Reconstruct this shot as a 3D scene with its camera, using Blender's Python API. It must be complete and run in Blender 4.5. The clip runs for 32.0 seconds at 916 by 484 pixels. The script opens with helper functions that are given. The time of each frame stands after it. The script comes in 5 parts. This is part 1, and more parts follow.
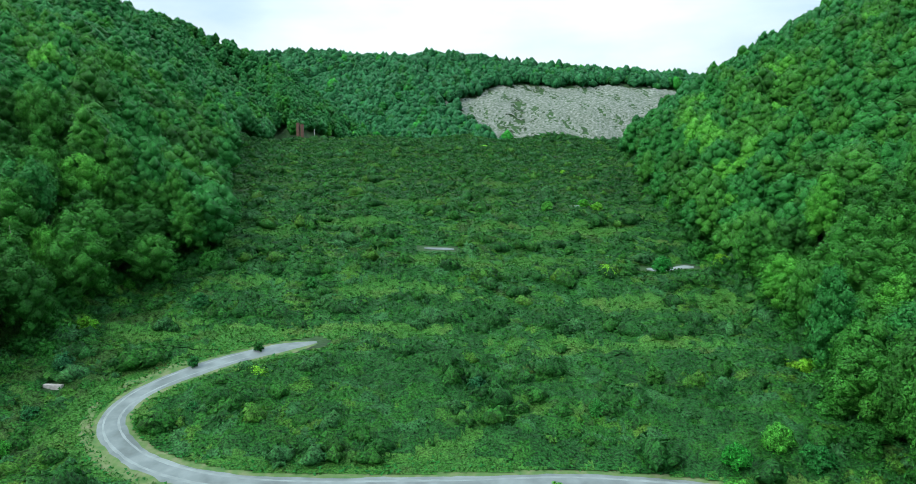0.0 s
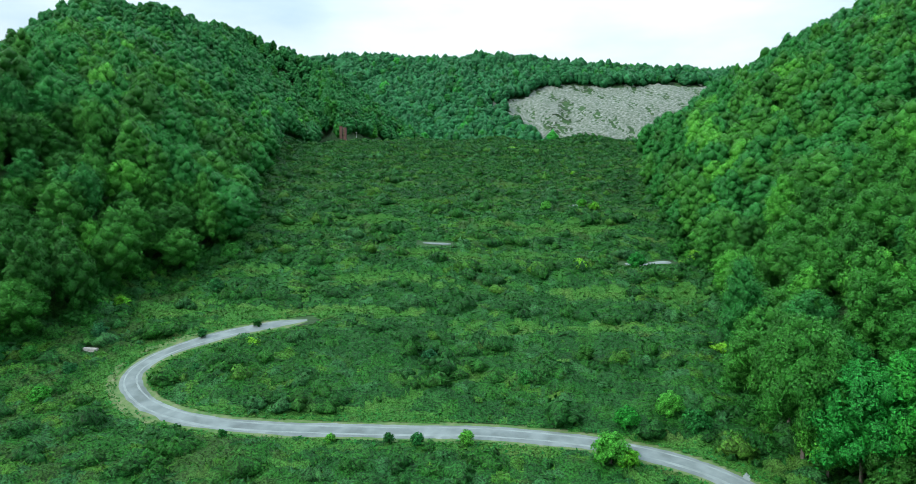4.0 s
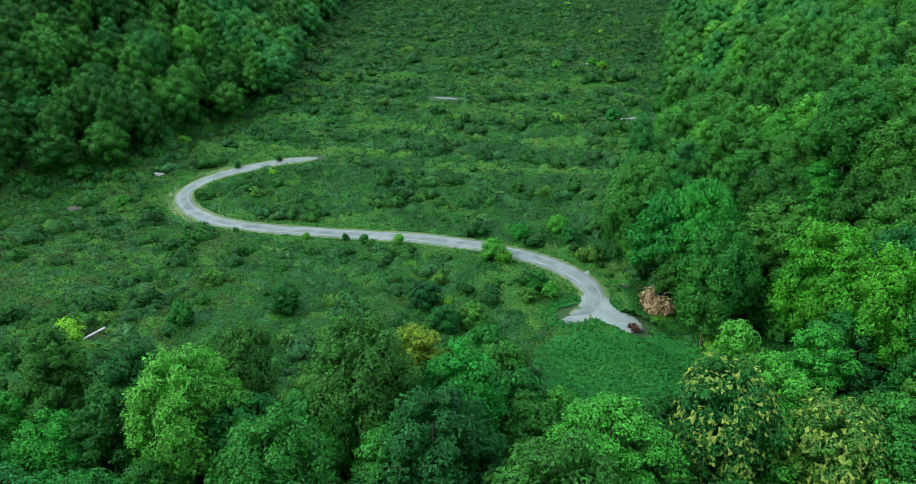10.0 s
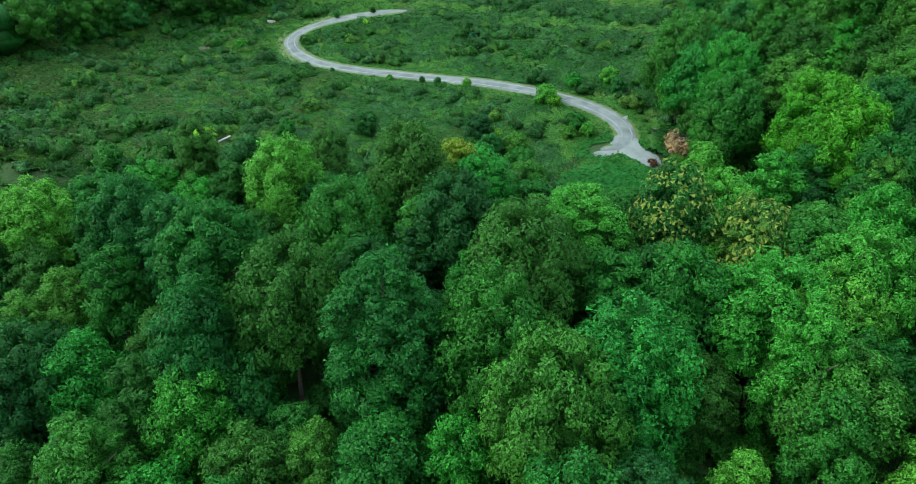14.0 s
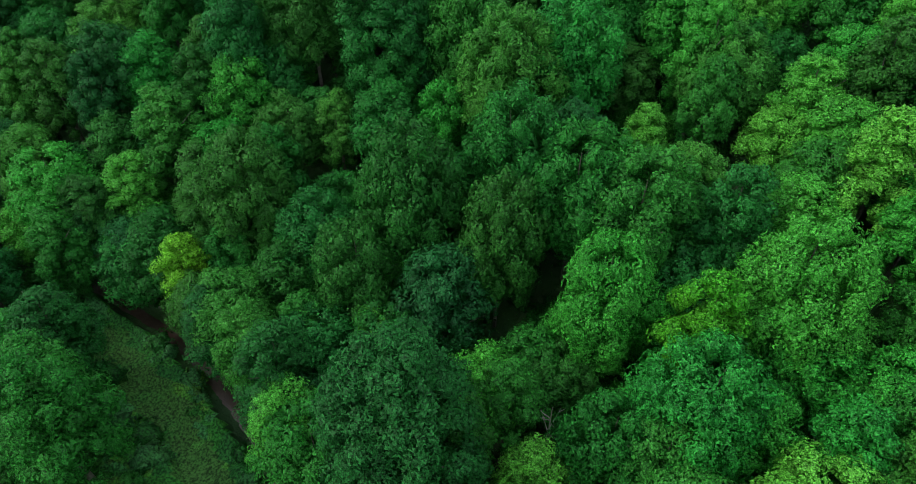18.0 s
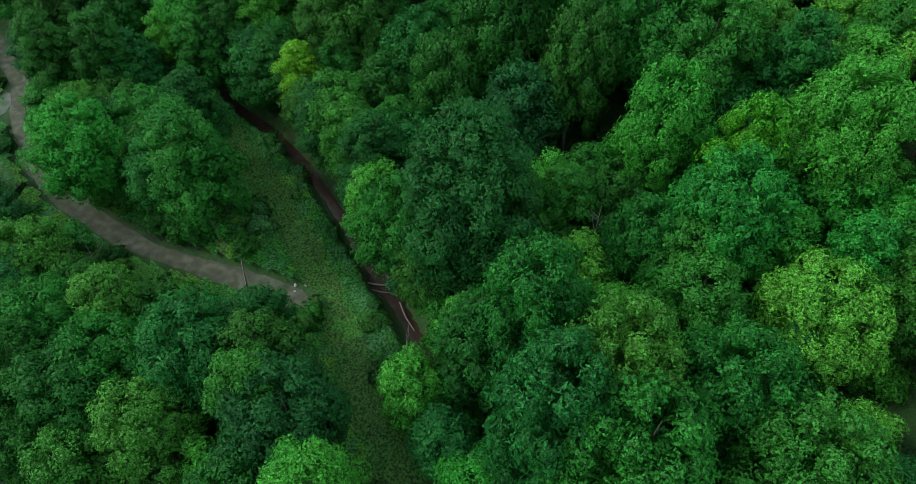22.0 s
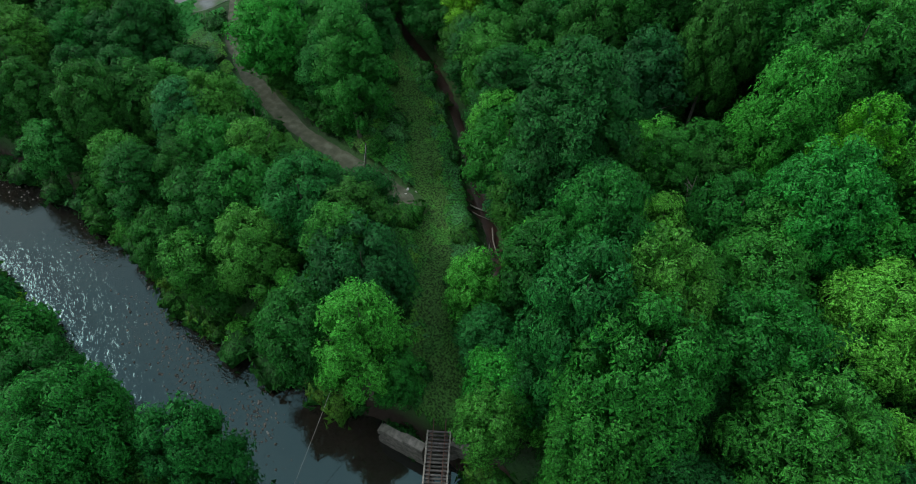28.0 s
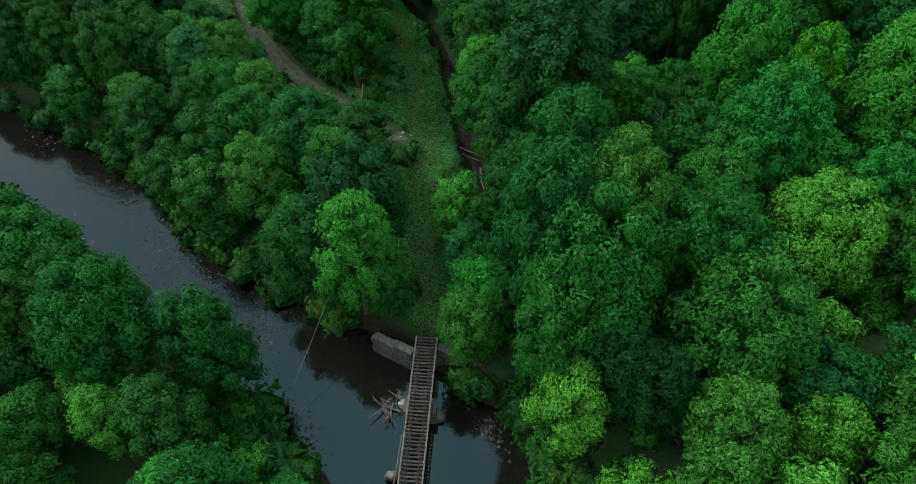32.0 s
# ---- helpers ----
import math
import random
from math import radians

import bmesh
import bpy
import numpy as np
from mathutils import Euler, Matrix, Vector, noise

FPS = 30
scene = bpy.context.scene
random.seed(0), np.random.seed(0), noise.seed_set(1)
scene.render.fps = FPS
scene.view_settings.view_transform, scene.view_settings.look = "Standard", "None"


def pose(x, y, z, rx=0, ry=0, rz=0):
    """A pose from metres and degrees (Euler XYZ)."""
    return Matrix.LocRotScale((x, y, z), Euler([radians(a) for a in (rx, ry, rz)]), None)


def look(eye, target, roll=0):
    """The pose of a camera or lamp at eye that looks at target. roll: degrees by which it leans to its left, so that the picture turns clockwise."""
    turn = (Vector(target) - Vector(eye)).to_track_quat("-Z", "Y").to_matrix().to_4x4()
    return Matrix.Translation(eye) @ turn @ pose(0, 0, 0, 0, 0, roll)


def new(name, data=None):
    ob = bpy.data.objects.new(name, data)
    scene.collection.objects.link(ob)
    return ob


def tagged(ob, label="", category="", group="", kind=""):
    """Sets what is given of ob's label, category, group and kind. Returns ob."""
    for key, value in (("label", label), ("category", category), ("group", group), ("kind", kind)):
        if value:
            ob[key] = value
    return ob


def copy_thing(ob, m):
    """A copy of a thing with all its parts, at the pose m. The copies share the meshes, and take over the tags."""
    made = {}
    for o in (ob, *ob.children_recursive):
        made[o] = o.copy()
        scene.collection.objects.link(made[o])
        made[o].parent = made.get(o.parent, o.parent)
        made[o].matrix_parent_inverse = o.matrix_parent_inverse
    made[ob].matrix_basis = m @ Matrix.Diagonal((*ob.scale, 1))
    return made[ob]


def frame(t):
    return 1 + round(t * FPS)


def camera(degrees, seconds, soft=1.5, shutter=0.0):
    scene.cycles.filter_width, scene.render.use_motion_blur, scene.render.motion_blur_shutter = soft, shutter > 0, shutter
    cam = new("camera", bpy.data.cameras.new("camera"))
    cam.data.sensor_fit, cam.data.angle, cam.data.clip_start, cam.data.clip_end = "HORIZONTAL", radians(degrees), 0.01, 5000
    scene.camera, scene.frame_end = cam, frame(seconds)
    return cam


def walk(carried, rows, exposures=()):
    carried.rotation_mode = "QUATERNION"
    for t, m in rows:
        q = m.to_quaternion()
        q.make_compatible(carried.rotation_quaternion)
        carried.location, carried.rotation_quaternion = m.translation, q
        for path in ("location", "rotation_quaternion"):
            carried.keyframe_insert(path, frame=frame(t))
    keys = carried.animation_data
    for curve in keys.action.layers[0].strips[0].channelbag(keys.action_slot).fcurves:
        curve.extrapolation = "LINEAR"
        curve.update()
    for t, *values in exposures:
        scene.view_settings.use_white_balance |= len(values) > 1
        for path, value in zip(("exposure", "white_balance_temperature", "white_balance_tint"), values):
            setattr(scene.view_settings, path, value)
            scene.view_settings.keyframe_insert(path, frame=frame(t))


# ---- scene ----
cam = camera(69.9, 32.0, 0.7)
METRES, EYE, TILT, LEAN, TURN = 168.0, 77.0, -4.1, 0.0, 0.0
ROWS = [
    (0.0, 0.0, 0.0, 0.0, 0.0, 0.0, -0.0),
    (0.5, 0.0124, -0.0093, -0.0006, 0.1, -0.0, -0.03),
    (1.0, 0.0257, -0.0194, -0.0008, 0.25, -0.01, -0.01),
    (1.5, 0.039, -0.0307, -0.0015, 0.38, 0.01, -0.04),
    (2.0, 0.0529, -0.0431, -0.0022, 0.57, 0.04, -0.05),
    (2.5, 0.0668, -0.0565, -0.0032, 0.68, 0.04, -0.07),
    (3.0, 0.0804, -0.071, -0.0041, 1.36, 0.04, -0.12),
    (3.5, 0.0954, -0.0861, -0.0049, 3.26, 0.0, -0.27),
    (5.5, 0.1598, -0.151, -0.0062, 9.04, -1.41, -0.74),
    (6.0, 0.1771, -0.1668, -0.0062, 9.43, -2.37, -0.69),
    (6.5, 0.1953, -0.1823, -0.0063, 9.77, -3.45, -0.74),
    (7.0, 0.2139, -0.1972, -0.0063, 9.97, -4.69, -0.76),
    (7.5, 0.2317, -0.2112, -0.0064, 10.56, -5.98, -0.79),
    (8.0, 0.2499, -0.224, -0.0065, 11.77, -7.29, -0.87),
    (8.5, 0.2683, -0.2355, -0.0064, 12.87, -8.62, -0.96),
    (9.0, 0.2865, -0.2462, -0.0062, 13.55, -9.94, -1.01),
    (9.5, 0.3041, -0.256, -0.0058, 13.96, -11.24, -1.04),
    (10.0, 0.3198, -0.2667, -0.0056, 14.15, -12.56, -1.05),
    (10.5, 0.3342, -0.2787, -0.0052, 18.23, -14.06, -1.37),
    (11.0, 0.3489, -0.2911, -0.0053, 21.01, -15.47, -1.57),
    (11.5, 0.362, -0.3043, -0.0054, 21.94, -16.79, -1.65),
    (12.0, 0.3745, -0.3184, -0.0059, 22.56, -18.08, -1.67),
    (12.5, 0.3862, -0.3337, -0.007, 22.98, -19.26, -1.7),
    (13.0, 0.3979, -0.3496, -0.0082, 23.37, -20.38, -1.71),
    (13.5, 0.4093, -0.3664, -0.0099, 23.63, -21.73, -1.74),
    (14.0, 0.4202, -0.3835, -0.0115, 23.84, -23.76, -1.74),
    (14.5, 0.4312, -0.401, -0.0131, 23.97, -25.83, -1.76),
    (16.5, 0.4735, -0.473, -0.0177, 24.25, -34.06, -1.77),
    (17.0, 0.4831, -0.4911, -0.019, 24.32, -36.09, -1.78),
    (17.5, 0.4925, -0.5087, -0.0202, 24.35, -38.19, -1.77),
    (18.0, 0.5013, -0.5259, -0.0211, 24.32, -40.27, -1.78),
    (18.5, 0.5103, -0.5424, -0.0225, 24.34, -42.31, -1.77),
    (19.0, 0.5188, -0.5587, -0.0238, 24.35, -44.33, -1.76),
    (19.5, 0.5271, -0.5737, -0.0243, 24.35, -46.48, -1.69),
    (20.0, 0.5348, -0.589, -0.0258, 24.32, -47.72, -1.75),
    (20.5, 0.5423, -0.6029, -0.0269, 24.3, -48.0, -1.72),
    (21.0, 0.5466, -0.6114, -0.0274, 25.23, -48.11, -1.78),
    (21.5, 0.5483, -0.614, -0.0271, 29.02, -48.26, -2.08),
    (22.0, 0.5491, -0.6146, -0.0275, 33.7, -48.36, -2.41),
    (22.5, 0.5497, -0.6144, -0.0274, 37.86, -48.51, -2.64),
    (23.0, 0.551, -0.6148, -0.0273, 41.32, -48.64, -2.84),
    (23.5, 0.5541, -0.616, -0.0273, 44.17, -48.76, -2.99),
    (24.0, 0.5594, -0.6178, -0.0276, 46.46, -48.86, -3.1),
    (24.5, 0.5667, -0.62, -0.0284, 48.69, -48.91, -3.2),
    (25.0, 0.5752, -0.6221, -0.0291, 50.33, -48.96, -3.25),
    (25.5, 0.5846, -0.6243, -0.0298, 51.49, -49.01, -3.27),
    (27.5, 0.6216, -0.6365, -0.0327, 53.63, -49.04, -3.28),
    (28.0, 0.6304, -0.6401, -0.0335, 53.87, -49.04, -3.28),
    (28.5, 0.6392, -0.6438, -0.0342, 54.04, -49.04, -3.27),
    (29.0, 0.648, -0.6476, -0.0348, 54.15, -49.05, -3.26),
    (29.5, 0.6567, -0.6517, -0.0352, 54.21, -49.07, -3.25),
    (30.0, 0.6654, -0.6559, -0.0356, 54.27, -49.07, -3.24),
    (30.5, 0.6742, -0.6602, -0.0359, 54.33, -49.06, -3.23),
    (31.0, 0.6829, -0.6645, -0.0363, 54.38, -49.07, -3.21),
    (31.5, 0.6911, -0.6685, -0.0366, 54.4, -49.09, -3.19),
    (32.0, 0.6985, -0.6721, -0.0369, 54.42, -49.11, -3.19),
]
walk(cam, [(t, pose(0, 0, EYE, TILT, LEAN, TURN) @ pose(METRES * x, METRES * y, METRES * z, 90 + pitch, roll, yaw)) for t, x, y, z, yaw, pitch, roll in ROWS],
     exposures=[(0, 0.6, 6300, 8), (6, 0.62, 6300, 8), (9, 0.6, 6350, 8), (14, 0.58, 6500, 8), (17, 0.4, 6500, 8), (20, 0.16, 6550, 8), (25, 0.1, 6550, 8), (32, -0.06, 6550, 8)])

# ---- light ----
SUN_EL, SUN_AZ = radians(40), radians(240)
world = bpy.data.worlds.new("sky")
scene.world = world
world.use_nodes = True
wt = world.node_tree
wt.nodes.clear()
w_out, w_bg = wt.nodes.new("ShaderNodeOutputWorld"), wt.nodes.new("ShaderNodeBackground")
w_sky = wt.nodes.new("ShaderNodeTexSky")
w_sky.sky_type, w_sky.sun_disc, w_sky.sun_elevation, w_sky.sun_rotation = "NISHITA", False, SUN_EL, SUN_AZ
w_sky.air_density, w_sky.dust_density = 1.0, 2.0
w_co, w_map = wt.nodes.new("ShaderNodeTexCoord"), wt.nodes.new("ShaderNodeMapping")
w_map.inputs["Scale"].default_value = (1.0, 1.0, 3.0)
w_noise, w_ramp = wt.nodes.new("ShaderNodeTexNoise"), wt.nodes.new("ShaderNodeValToRGB")
w_noise.inputs["Scale"].default_value, w_noise.inputs["Detail"].default_value = 2.2, 6.0
w_ramp.color_ramp.elements[0].position, w_ramp.color_ramp.elements[0].color = 0.35, (5.6, 7.2, 8.7, 1)
w_ramp.color_ramp.elements[1].position, w_ramp.color_ramp.elements[1].color = 0.62, (9.7, 10.6, 11.3, 1)
w_sep, w_up, w_over = wt.nodes.new("ShaderNodeSeparateXYZ"), wt.nodes.new("ShaderNodeMapRange"), wt.nodes.new("ShaderNodeVectorMath")
w_over.operation = "SCALE"
w_up.inputs[1].default_value, w_up.inputs[2].default_value, w_up.inputs[3].default_value, w_up.inputs[4].default_value = 0.0, 1.0, 0.52, 1.75
w_mix = wt.nodes.new("ShaderNodeMix")
w_mix.data_type = "RGBA"
w_mix.inputs[0].default_value = 0.88
for a, b in ((w_co.outputs["Generated"], w_map.inputs["Vector"]), (w_map.outputs[0], w_noise.inputs["Vector"]), (w_noise.outputs["Fac"], w_ramp.inputs[0]),
             (w_sky.outputs[0], w_mix.inputs[6]), (w_ramp.outputs[0], w_over.inputs[0]), (w_co.outputs["Generated"], w_sep.inputs[0]), (w_sep.outputs["Z"], w_up.inputs[0]), (w_up.outputs[0], w_over.inputs["Scale"]),
             (w_over.outputs[0], w_mix.inputs[7]), (w_mix.outputs[2], w_bg.inputs[0]), (w_bg.outputs[0], w_out.inputs[0])):
    wt.links.new(a, b)
w_bg.inputs[1].default_value = 0.1

sun = new("sun", bpy.data.lights.new("sun", "SUN"))
sun.data.energy, sun.data.angle, sun.data.color = 1.9, radians(22), (1.0, 0.97, 0.9)
sun.matrix_world = look((0, 0, 300), (0 + 300 * math.sin(SUN_AZ) * -1, -300 * math.cos(SUN_AZ), 300 - 300 * math.tan(SUN_EL)))


# ---- materials ----
def material(name, colours, scale, rough=0.8, bump=0.3, bump_scale=None, metal=0.0, leaf=0.0, gain=0.45, spread=0.0, detail=5.0, fine=0.0, gaps=0.0):
    """Noise-driven colour of two scales, with relief. leaf: light shines through; spread: difference from piece to piece; gaps: openings between single leaves."""
    m = bpy.data.materials.new(name)
    m.use_nodes = True
    n, l = m.node_tree.nodes, m.node_tree.links
    n.clear()
    out, bsdf = n.new("ShaderNodeOutputMaterial"), n.new("ShaderNodeBsdfPrincipled")
    bsdf.inputs["Roughness"].default_value, bsdf.inputs["Metallic"].default_value = rough, metal
    geo = n.new("ShaderNodeNewGeometry")
    big = n.new("ShaderNodeTexNoise")
    big.inputs["Scale"].default_value, big.inputs["Detail"].default_value = scale, detail
    l.new(geo.outputs["Position"], big.inputs["Vector"])
    ramp = n.new("ShaderNodeValToRGB")
    els = ramp.color_ramp.elements
    while len(els) < len(colours):
        els.new(0.5)
    for i, c in enumerate(colours):
        els[i].position, els[i].color = 0.3 + 0.4 * i / (len(colours) - 1), (*c, 1)
    colour = ramp.outputs[0]
    l.new(big.outputs["Fac"], ramp.inputs[0])
    if spread or fine:
        hsv = n.new("ShaderNodeHueSaturation")
        l.new(colour, hsv.inputs["Color"])
        obi = n.new("ShaderNodeObjectInfo")
        add = n.new("ShaderNodeMath")
        add.operation = "MULTIPLY_ADD"
        l.new(obi.outputs["Random"], add.inputs[0])
        add.inputs[1].default_value = spread
        add.inputs[2].default_value = 1.0 - spread / 2 - fine / 2
        mul = n.new("ShaderNodeMath")
        mul.operation = "MULTIPLY_ADD"
        l.new(geo.outputs["Random Per Island"], mul.inputs[0])
        mul.inputs[1].default_value = fine
        l.new(add.outputs[0], mul.inputs[2])
        l.new(mul.outputs[0], hsv.inputs["Value"])
        hue = n.new("ShaderNodeMath")
        hue.operation = "MULTIPLY_ADD"
        l.new(obi.outputs["Random"], hue.inputs[0])
        hue.inputs[1].default_value, hue.inputs[2].default_value = -0.09 * spread, 0.5 + 0.045 * spread
        l.new(hue.outputs[0], hsv.inputs["Hue"])
        colour = hsv.outputs[0]
    l.new(colour, bsdf.inputs["Base Color"])
    if bump:
        small = n.new("ShaderNodeTexNoise")
        small.inputs["Scale"].default_value, small.inputs["Detail"].default_value = bump_scale or scale * 6, 6.0
        l.new(geo.outputs["Position"], small.inputs["Vector"])
        b = n.new("ShaderNodeBump")
        b.inputs["Strength"].default_value, b.inputs["Distance"].default_value = bump, 0.5 / (bump_scale or scale * 6)
        l.new(small.outputs["Fac"], b.inputs["Height"])
        l.new(b.outputs[0], bsdf.inputs["Normal"])
    shader = bsdf.outputs[0]
    if leaf:
        grain, gmap, gmul = n.new("ShaderNodeTexNoise"), n.new("ShaderNodeMapRange"), n.new("ShaderNodeVectorMath")
        grain.inputs["Scale"].default_value, grain.inputs["Detail"].default_value = leaf, 2.0
        l.new(geo.outputs["Position"], grain.inputs["Vector"])
        gmap.inputs[1].default_value, gmap.inputs[2].default_value, gmap.inputs[3].default_value, gmap.inputs[4].default_value = 0.36, 0.64, 1.0 - gain, 1.0 + gain
        l.new(grain.outputs["Fac"], gmap.inputs[0])
        gmul.operation = "SCALE"
        l.new(colour, gmul.inputs[0])
        l.new(gmap.outputs[0], gmul.inputs["Scale"])
        colour = gmul.outputs[0]
        l.new(colour, bsdf.inputs["Base Color"])
        gb = n.new("ShaderNodeBump")
        gb.inputs["Strength"].default_value, gb.inputs["Distance"].default_value = 0.7, 0.12
        l.new(grain.outputs["Fac"], gb.inputs["Height"])
        l.new(gb.outputs[0], bsdf.inputs["Normal"])
        bsdf.inputs["Specular IOR Level"].default_value = 0.15
        tr, mix = n.new("ShaderNodeBsdfTranslucent"), n.new("ShaderNodeMixShader")
        l.new(colour, tr.inputs[0])
        mix.inputs[0].default_value = 0.3
        l.new(shader, mix.inputs[1])
        l.new(tr.outputs[0], mix.inputs[2])
        shader = mix.outputs[0]
    if gaps:
        cell, over, clear, cut = n.new("ShaderNodeTexVoronoi"), n.new("ShaderNodeMath"), n.new("ShaderNodeBsdfTransparent"), n.new("ShaderNodeMixShader")
        cell.inputs["Scale"].default_value = gaps
        over.operation, over.inputs[1].default_value = "GREATER_THAN", 0.62
        l.new(geo.outputs["Position"], cell.inputs["Vector"])
        l.new(cell.outputs["Distance"], over.inputs[0])
        l.new(over.outputs[0], cut.inputs[0])
        l.new(shader, cut.inputs[1])
        l.new(clear.outputs[0], cut.inputs[2])
        shader = cut.outputs[0]
    l.new(shader, out.inputs[0])
    return m


FAR_LEAVES = []
LEAVES = [material("leaf_" + k, c, 0.12, 0.55, 0, leaf=6.5, gain=0.75, spread=0.45, fine=0.5, gaps=4.2) for k, c in (
    ("deep", [(0.013, 0.105, 0.014), (0.02, 0.145, 0.019)]),
    ("mid", [(0.019, 0.155, 0.018), (0.034, 0.205, 0.025)]),
    ("fresh", [(0.04, 0.26, 0.026), (0.062, 0.32, 0.034)]),
    # blue also tints the far woods, as haze put into leaf colour
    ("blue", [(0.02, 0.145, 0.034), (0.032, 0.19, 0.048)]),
    ("lime", [(0.075, 0.31, 0.018), (0.125, 0.38, 0.02)]),
    ("gold", [(0.08, 0.22, 0.02), (0.13, 0.24, 0.02)]),
    ("cream", [(0.025, 0.15, 0.024), (0.05, 0.2, 0.03)]))]
for m in LEAVES:
    solid = m.copy()
    tree = solid.node_tree
    cut = next(k for k in tree.nodes if k.type == "MIX_SHADER" and k.inputs[2].links[0].from_node.type == "BSDF_TRANSPARENT")
    tree.links.new(cut.inputs[1].links[0].from_socket, next(k for k in tree.nodes if k.type == "OUTPUT_MATERIAL").inputs[0])
    FAR_LEAVES.append(solid)
BLOSSOM = material("cream_blossom", [(0.12, 0.23, 0.03), (0.26, 0.33, 0.065)], 1.0, 0.7, 0, leaf=5.0, gain=0.3, fine=0.5)
HERBS = [material("herb_" + k, c, 0.22, 0.6, 0, leaf=3.4, gain=0.6, fine=0.6) for k, c in (
    ("dark", [(0.011, 0.070, 0.011), (0.015, 0.090, 0.015), (0.021, 0.105, 0.017)]),
    ("mid", [(0.022, 0.085, 0.011), (0.019, 0.115, 0.014), (0.029, 0.130, 0.016)]),
    ("grey", [(0.019, 0.100, 0.023), (0.031, 0.130, 0.034), (0.037, 0.135, 0.031)]),
    ("light", [(0.034, 0.130, 0.014), (0.045, 0.155, 0.017), (0.060, 0.150, 0.017)]),
    ("brown", [(0.029, 0.085, 0.016), (0.036, 0.1, 0.018), (0.024, 0.108, 0.016)]))]
GRASS = material("tall_grass", [(0.062, 0.122, 0.026), (0.036, 0.145, 0.022), (0.05, 0.165, 0.025), (0.072, 0.155, 0.03)], 0.12, 0.7, 0, leaf=4.0, gain=0.5, fine=0.6)
MEADOW = material("meadow_grass", [(0.014, 0.14, 0.024), (0.022, 0.175, 0.03), (0.034, 0.195, 0.032)], 0.15, 0.7, 0, leaf=3.0, gain=0.25, fine=0.35)
BARK = material("bark", [(0.07, 0.06, 0.045), (0.16, 0.145, 0.12)], 3.0, 0.9, 0.5, spread=0.3)
PALE_WOOD = material("weathered_wood", [(0.11, 0.1, 0.085), (0.25, 0.23, 0.2)], 4.0, 0.85, 0.4, spread=0.3)
GRAVEL = material("gravel", [(0.095, 0.12, 0.118), (0.14, 0.175, 0.172), (0.188, 0.23, 0.226)], 0.35, 0.95, 0.25, 14.0)
TRACK = material("pale_gravel", [(0.15, 0.186, 0.182), (0.225, 0.272, 0.265)], 0.5, 0.95, 0.25, 14.0)
DIRT = material("dirt", [(0.038, 0.044, 0.026), (0.062, 0.07, 0.044), (0.1, 0.112, 0.08)], 0.8, 0.95, 0.5, 8.0)
VERGE = material("worn_verge", [(0.04, 0.12, 0.025), (0.08, 0.145, 0.04), (0.14, 0.165, 0.08)], 0.7, 0.95, 0.3, 10.0)
BALLAST = material("grassy_cinders", [(0.018, 0.055, 0.013), (0.026, 0.075, 0.016), (0.04, 0.05, 0.024)], 0.9, 0.95, 0.5, 9.0)
YARD_GRIT = material("grown_over_gravel", [(0.03, 0.1, 0.025), (0.075, 0.1, 0.065), (0.115, 0.13, 0.125), (0.15, 0.168, 0.168)], 0.35, 0.95, 0.3, 10.0)
RED_MUD = material("red_mud", [(0.02, 0.011, 0.007), (0.04, 0.019, 0.012), (0.06, 0.048, 0.042)], 0.4, 0.45, 0.4, 5.0)
ROCK = material("shale", [(0.036, 0.085, 0.035), (0.096, 0.122, 0.09), (0.155, 0.18, 0.15), (0.235, 0.265, 0.23)], 0.3, 0.95, 0.9, 1.3, detail=12)
STONE = material("cut_stone", [(0.07, 0.068, 0.055), (0.16, 0.15, 0.13)], 2.0, 0.9, 0.6, 9.0, spread=0.5)
TIE = material("old_ties", [(0.032, 0.03, 0.027), (0.095, 0.088, 0.08)], 3.0, 0.9, 0.5, 14.0, spread=0.7)
RUST = material("rusty_steel", [(0.04, 0.022, 0.016), (0.1, 0.05, 0.032)], 3.0, 0.75, 0.4, spread=0.3)


# ---- plan ----
def along(v, pts):
    return np.interp(v, [p[0] for p in pts], [p[1] for p in pts])


AXIS = [(-400, 40), (-220, 14), (-150, 5.5), (-95, 5), (-62, 7), (-40, 13), (-15, 25.5), (15, 35), (40, 38), (58, 39.5), (75, 42.3),
        (90, 45.5), (112, 50.5), (120, 51.5), (135, 54.5), (150, 60), (168, 61.5), (190, 68.5), (207, 73.5), (219, 74.5), (260, 86), (275, 88),
        (330, 97), (345, 98.5), (440, 113), (500, 114.5), (770, 116), (1000, 276), (1300, 280)]
LEFT = [(-200, -120), (-60, -110), (0, -104), (60, -92), (77, -88), (92, -74), (112, -66), (128, -66), (142, -51), (164, -60), (250, -85), (315, -108), (350, -120), (440, -124), (600, -165), (760, -230), (1200, -400)]
RIGHT = [(-200, 120), (-60, 80), (0, 80), (40, 79), (52, 74), (62, 62), (74, 52), (98, 54), (112, 60), (140, 64), (237, 66), (307, 78), (340, 90), (440, 118), (600, 165), (760, 240), (1200, 600)]
FOOT_LEFT = [(-200, -120), (-60, -110), (0, -104), (60, -92), (92, -78), (125, -68), (160, -63), (250, -86), (315, -108), (440, -126), (600, -165), (760, -230), (1200, -400)]
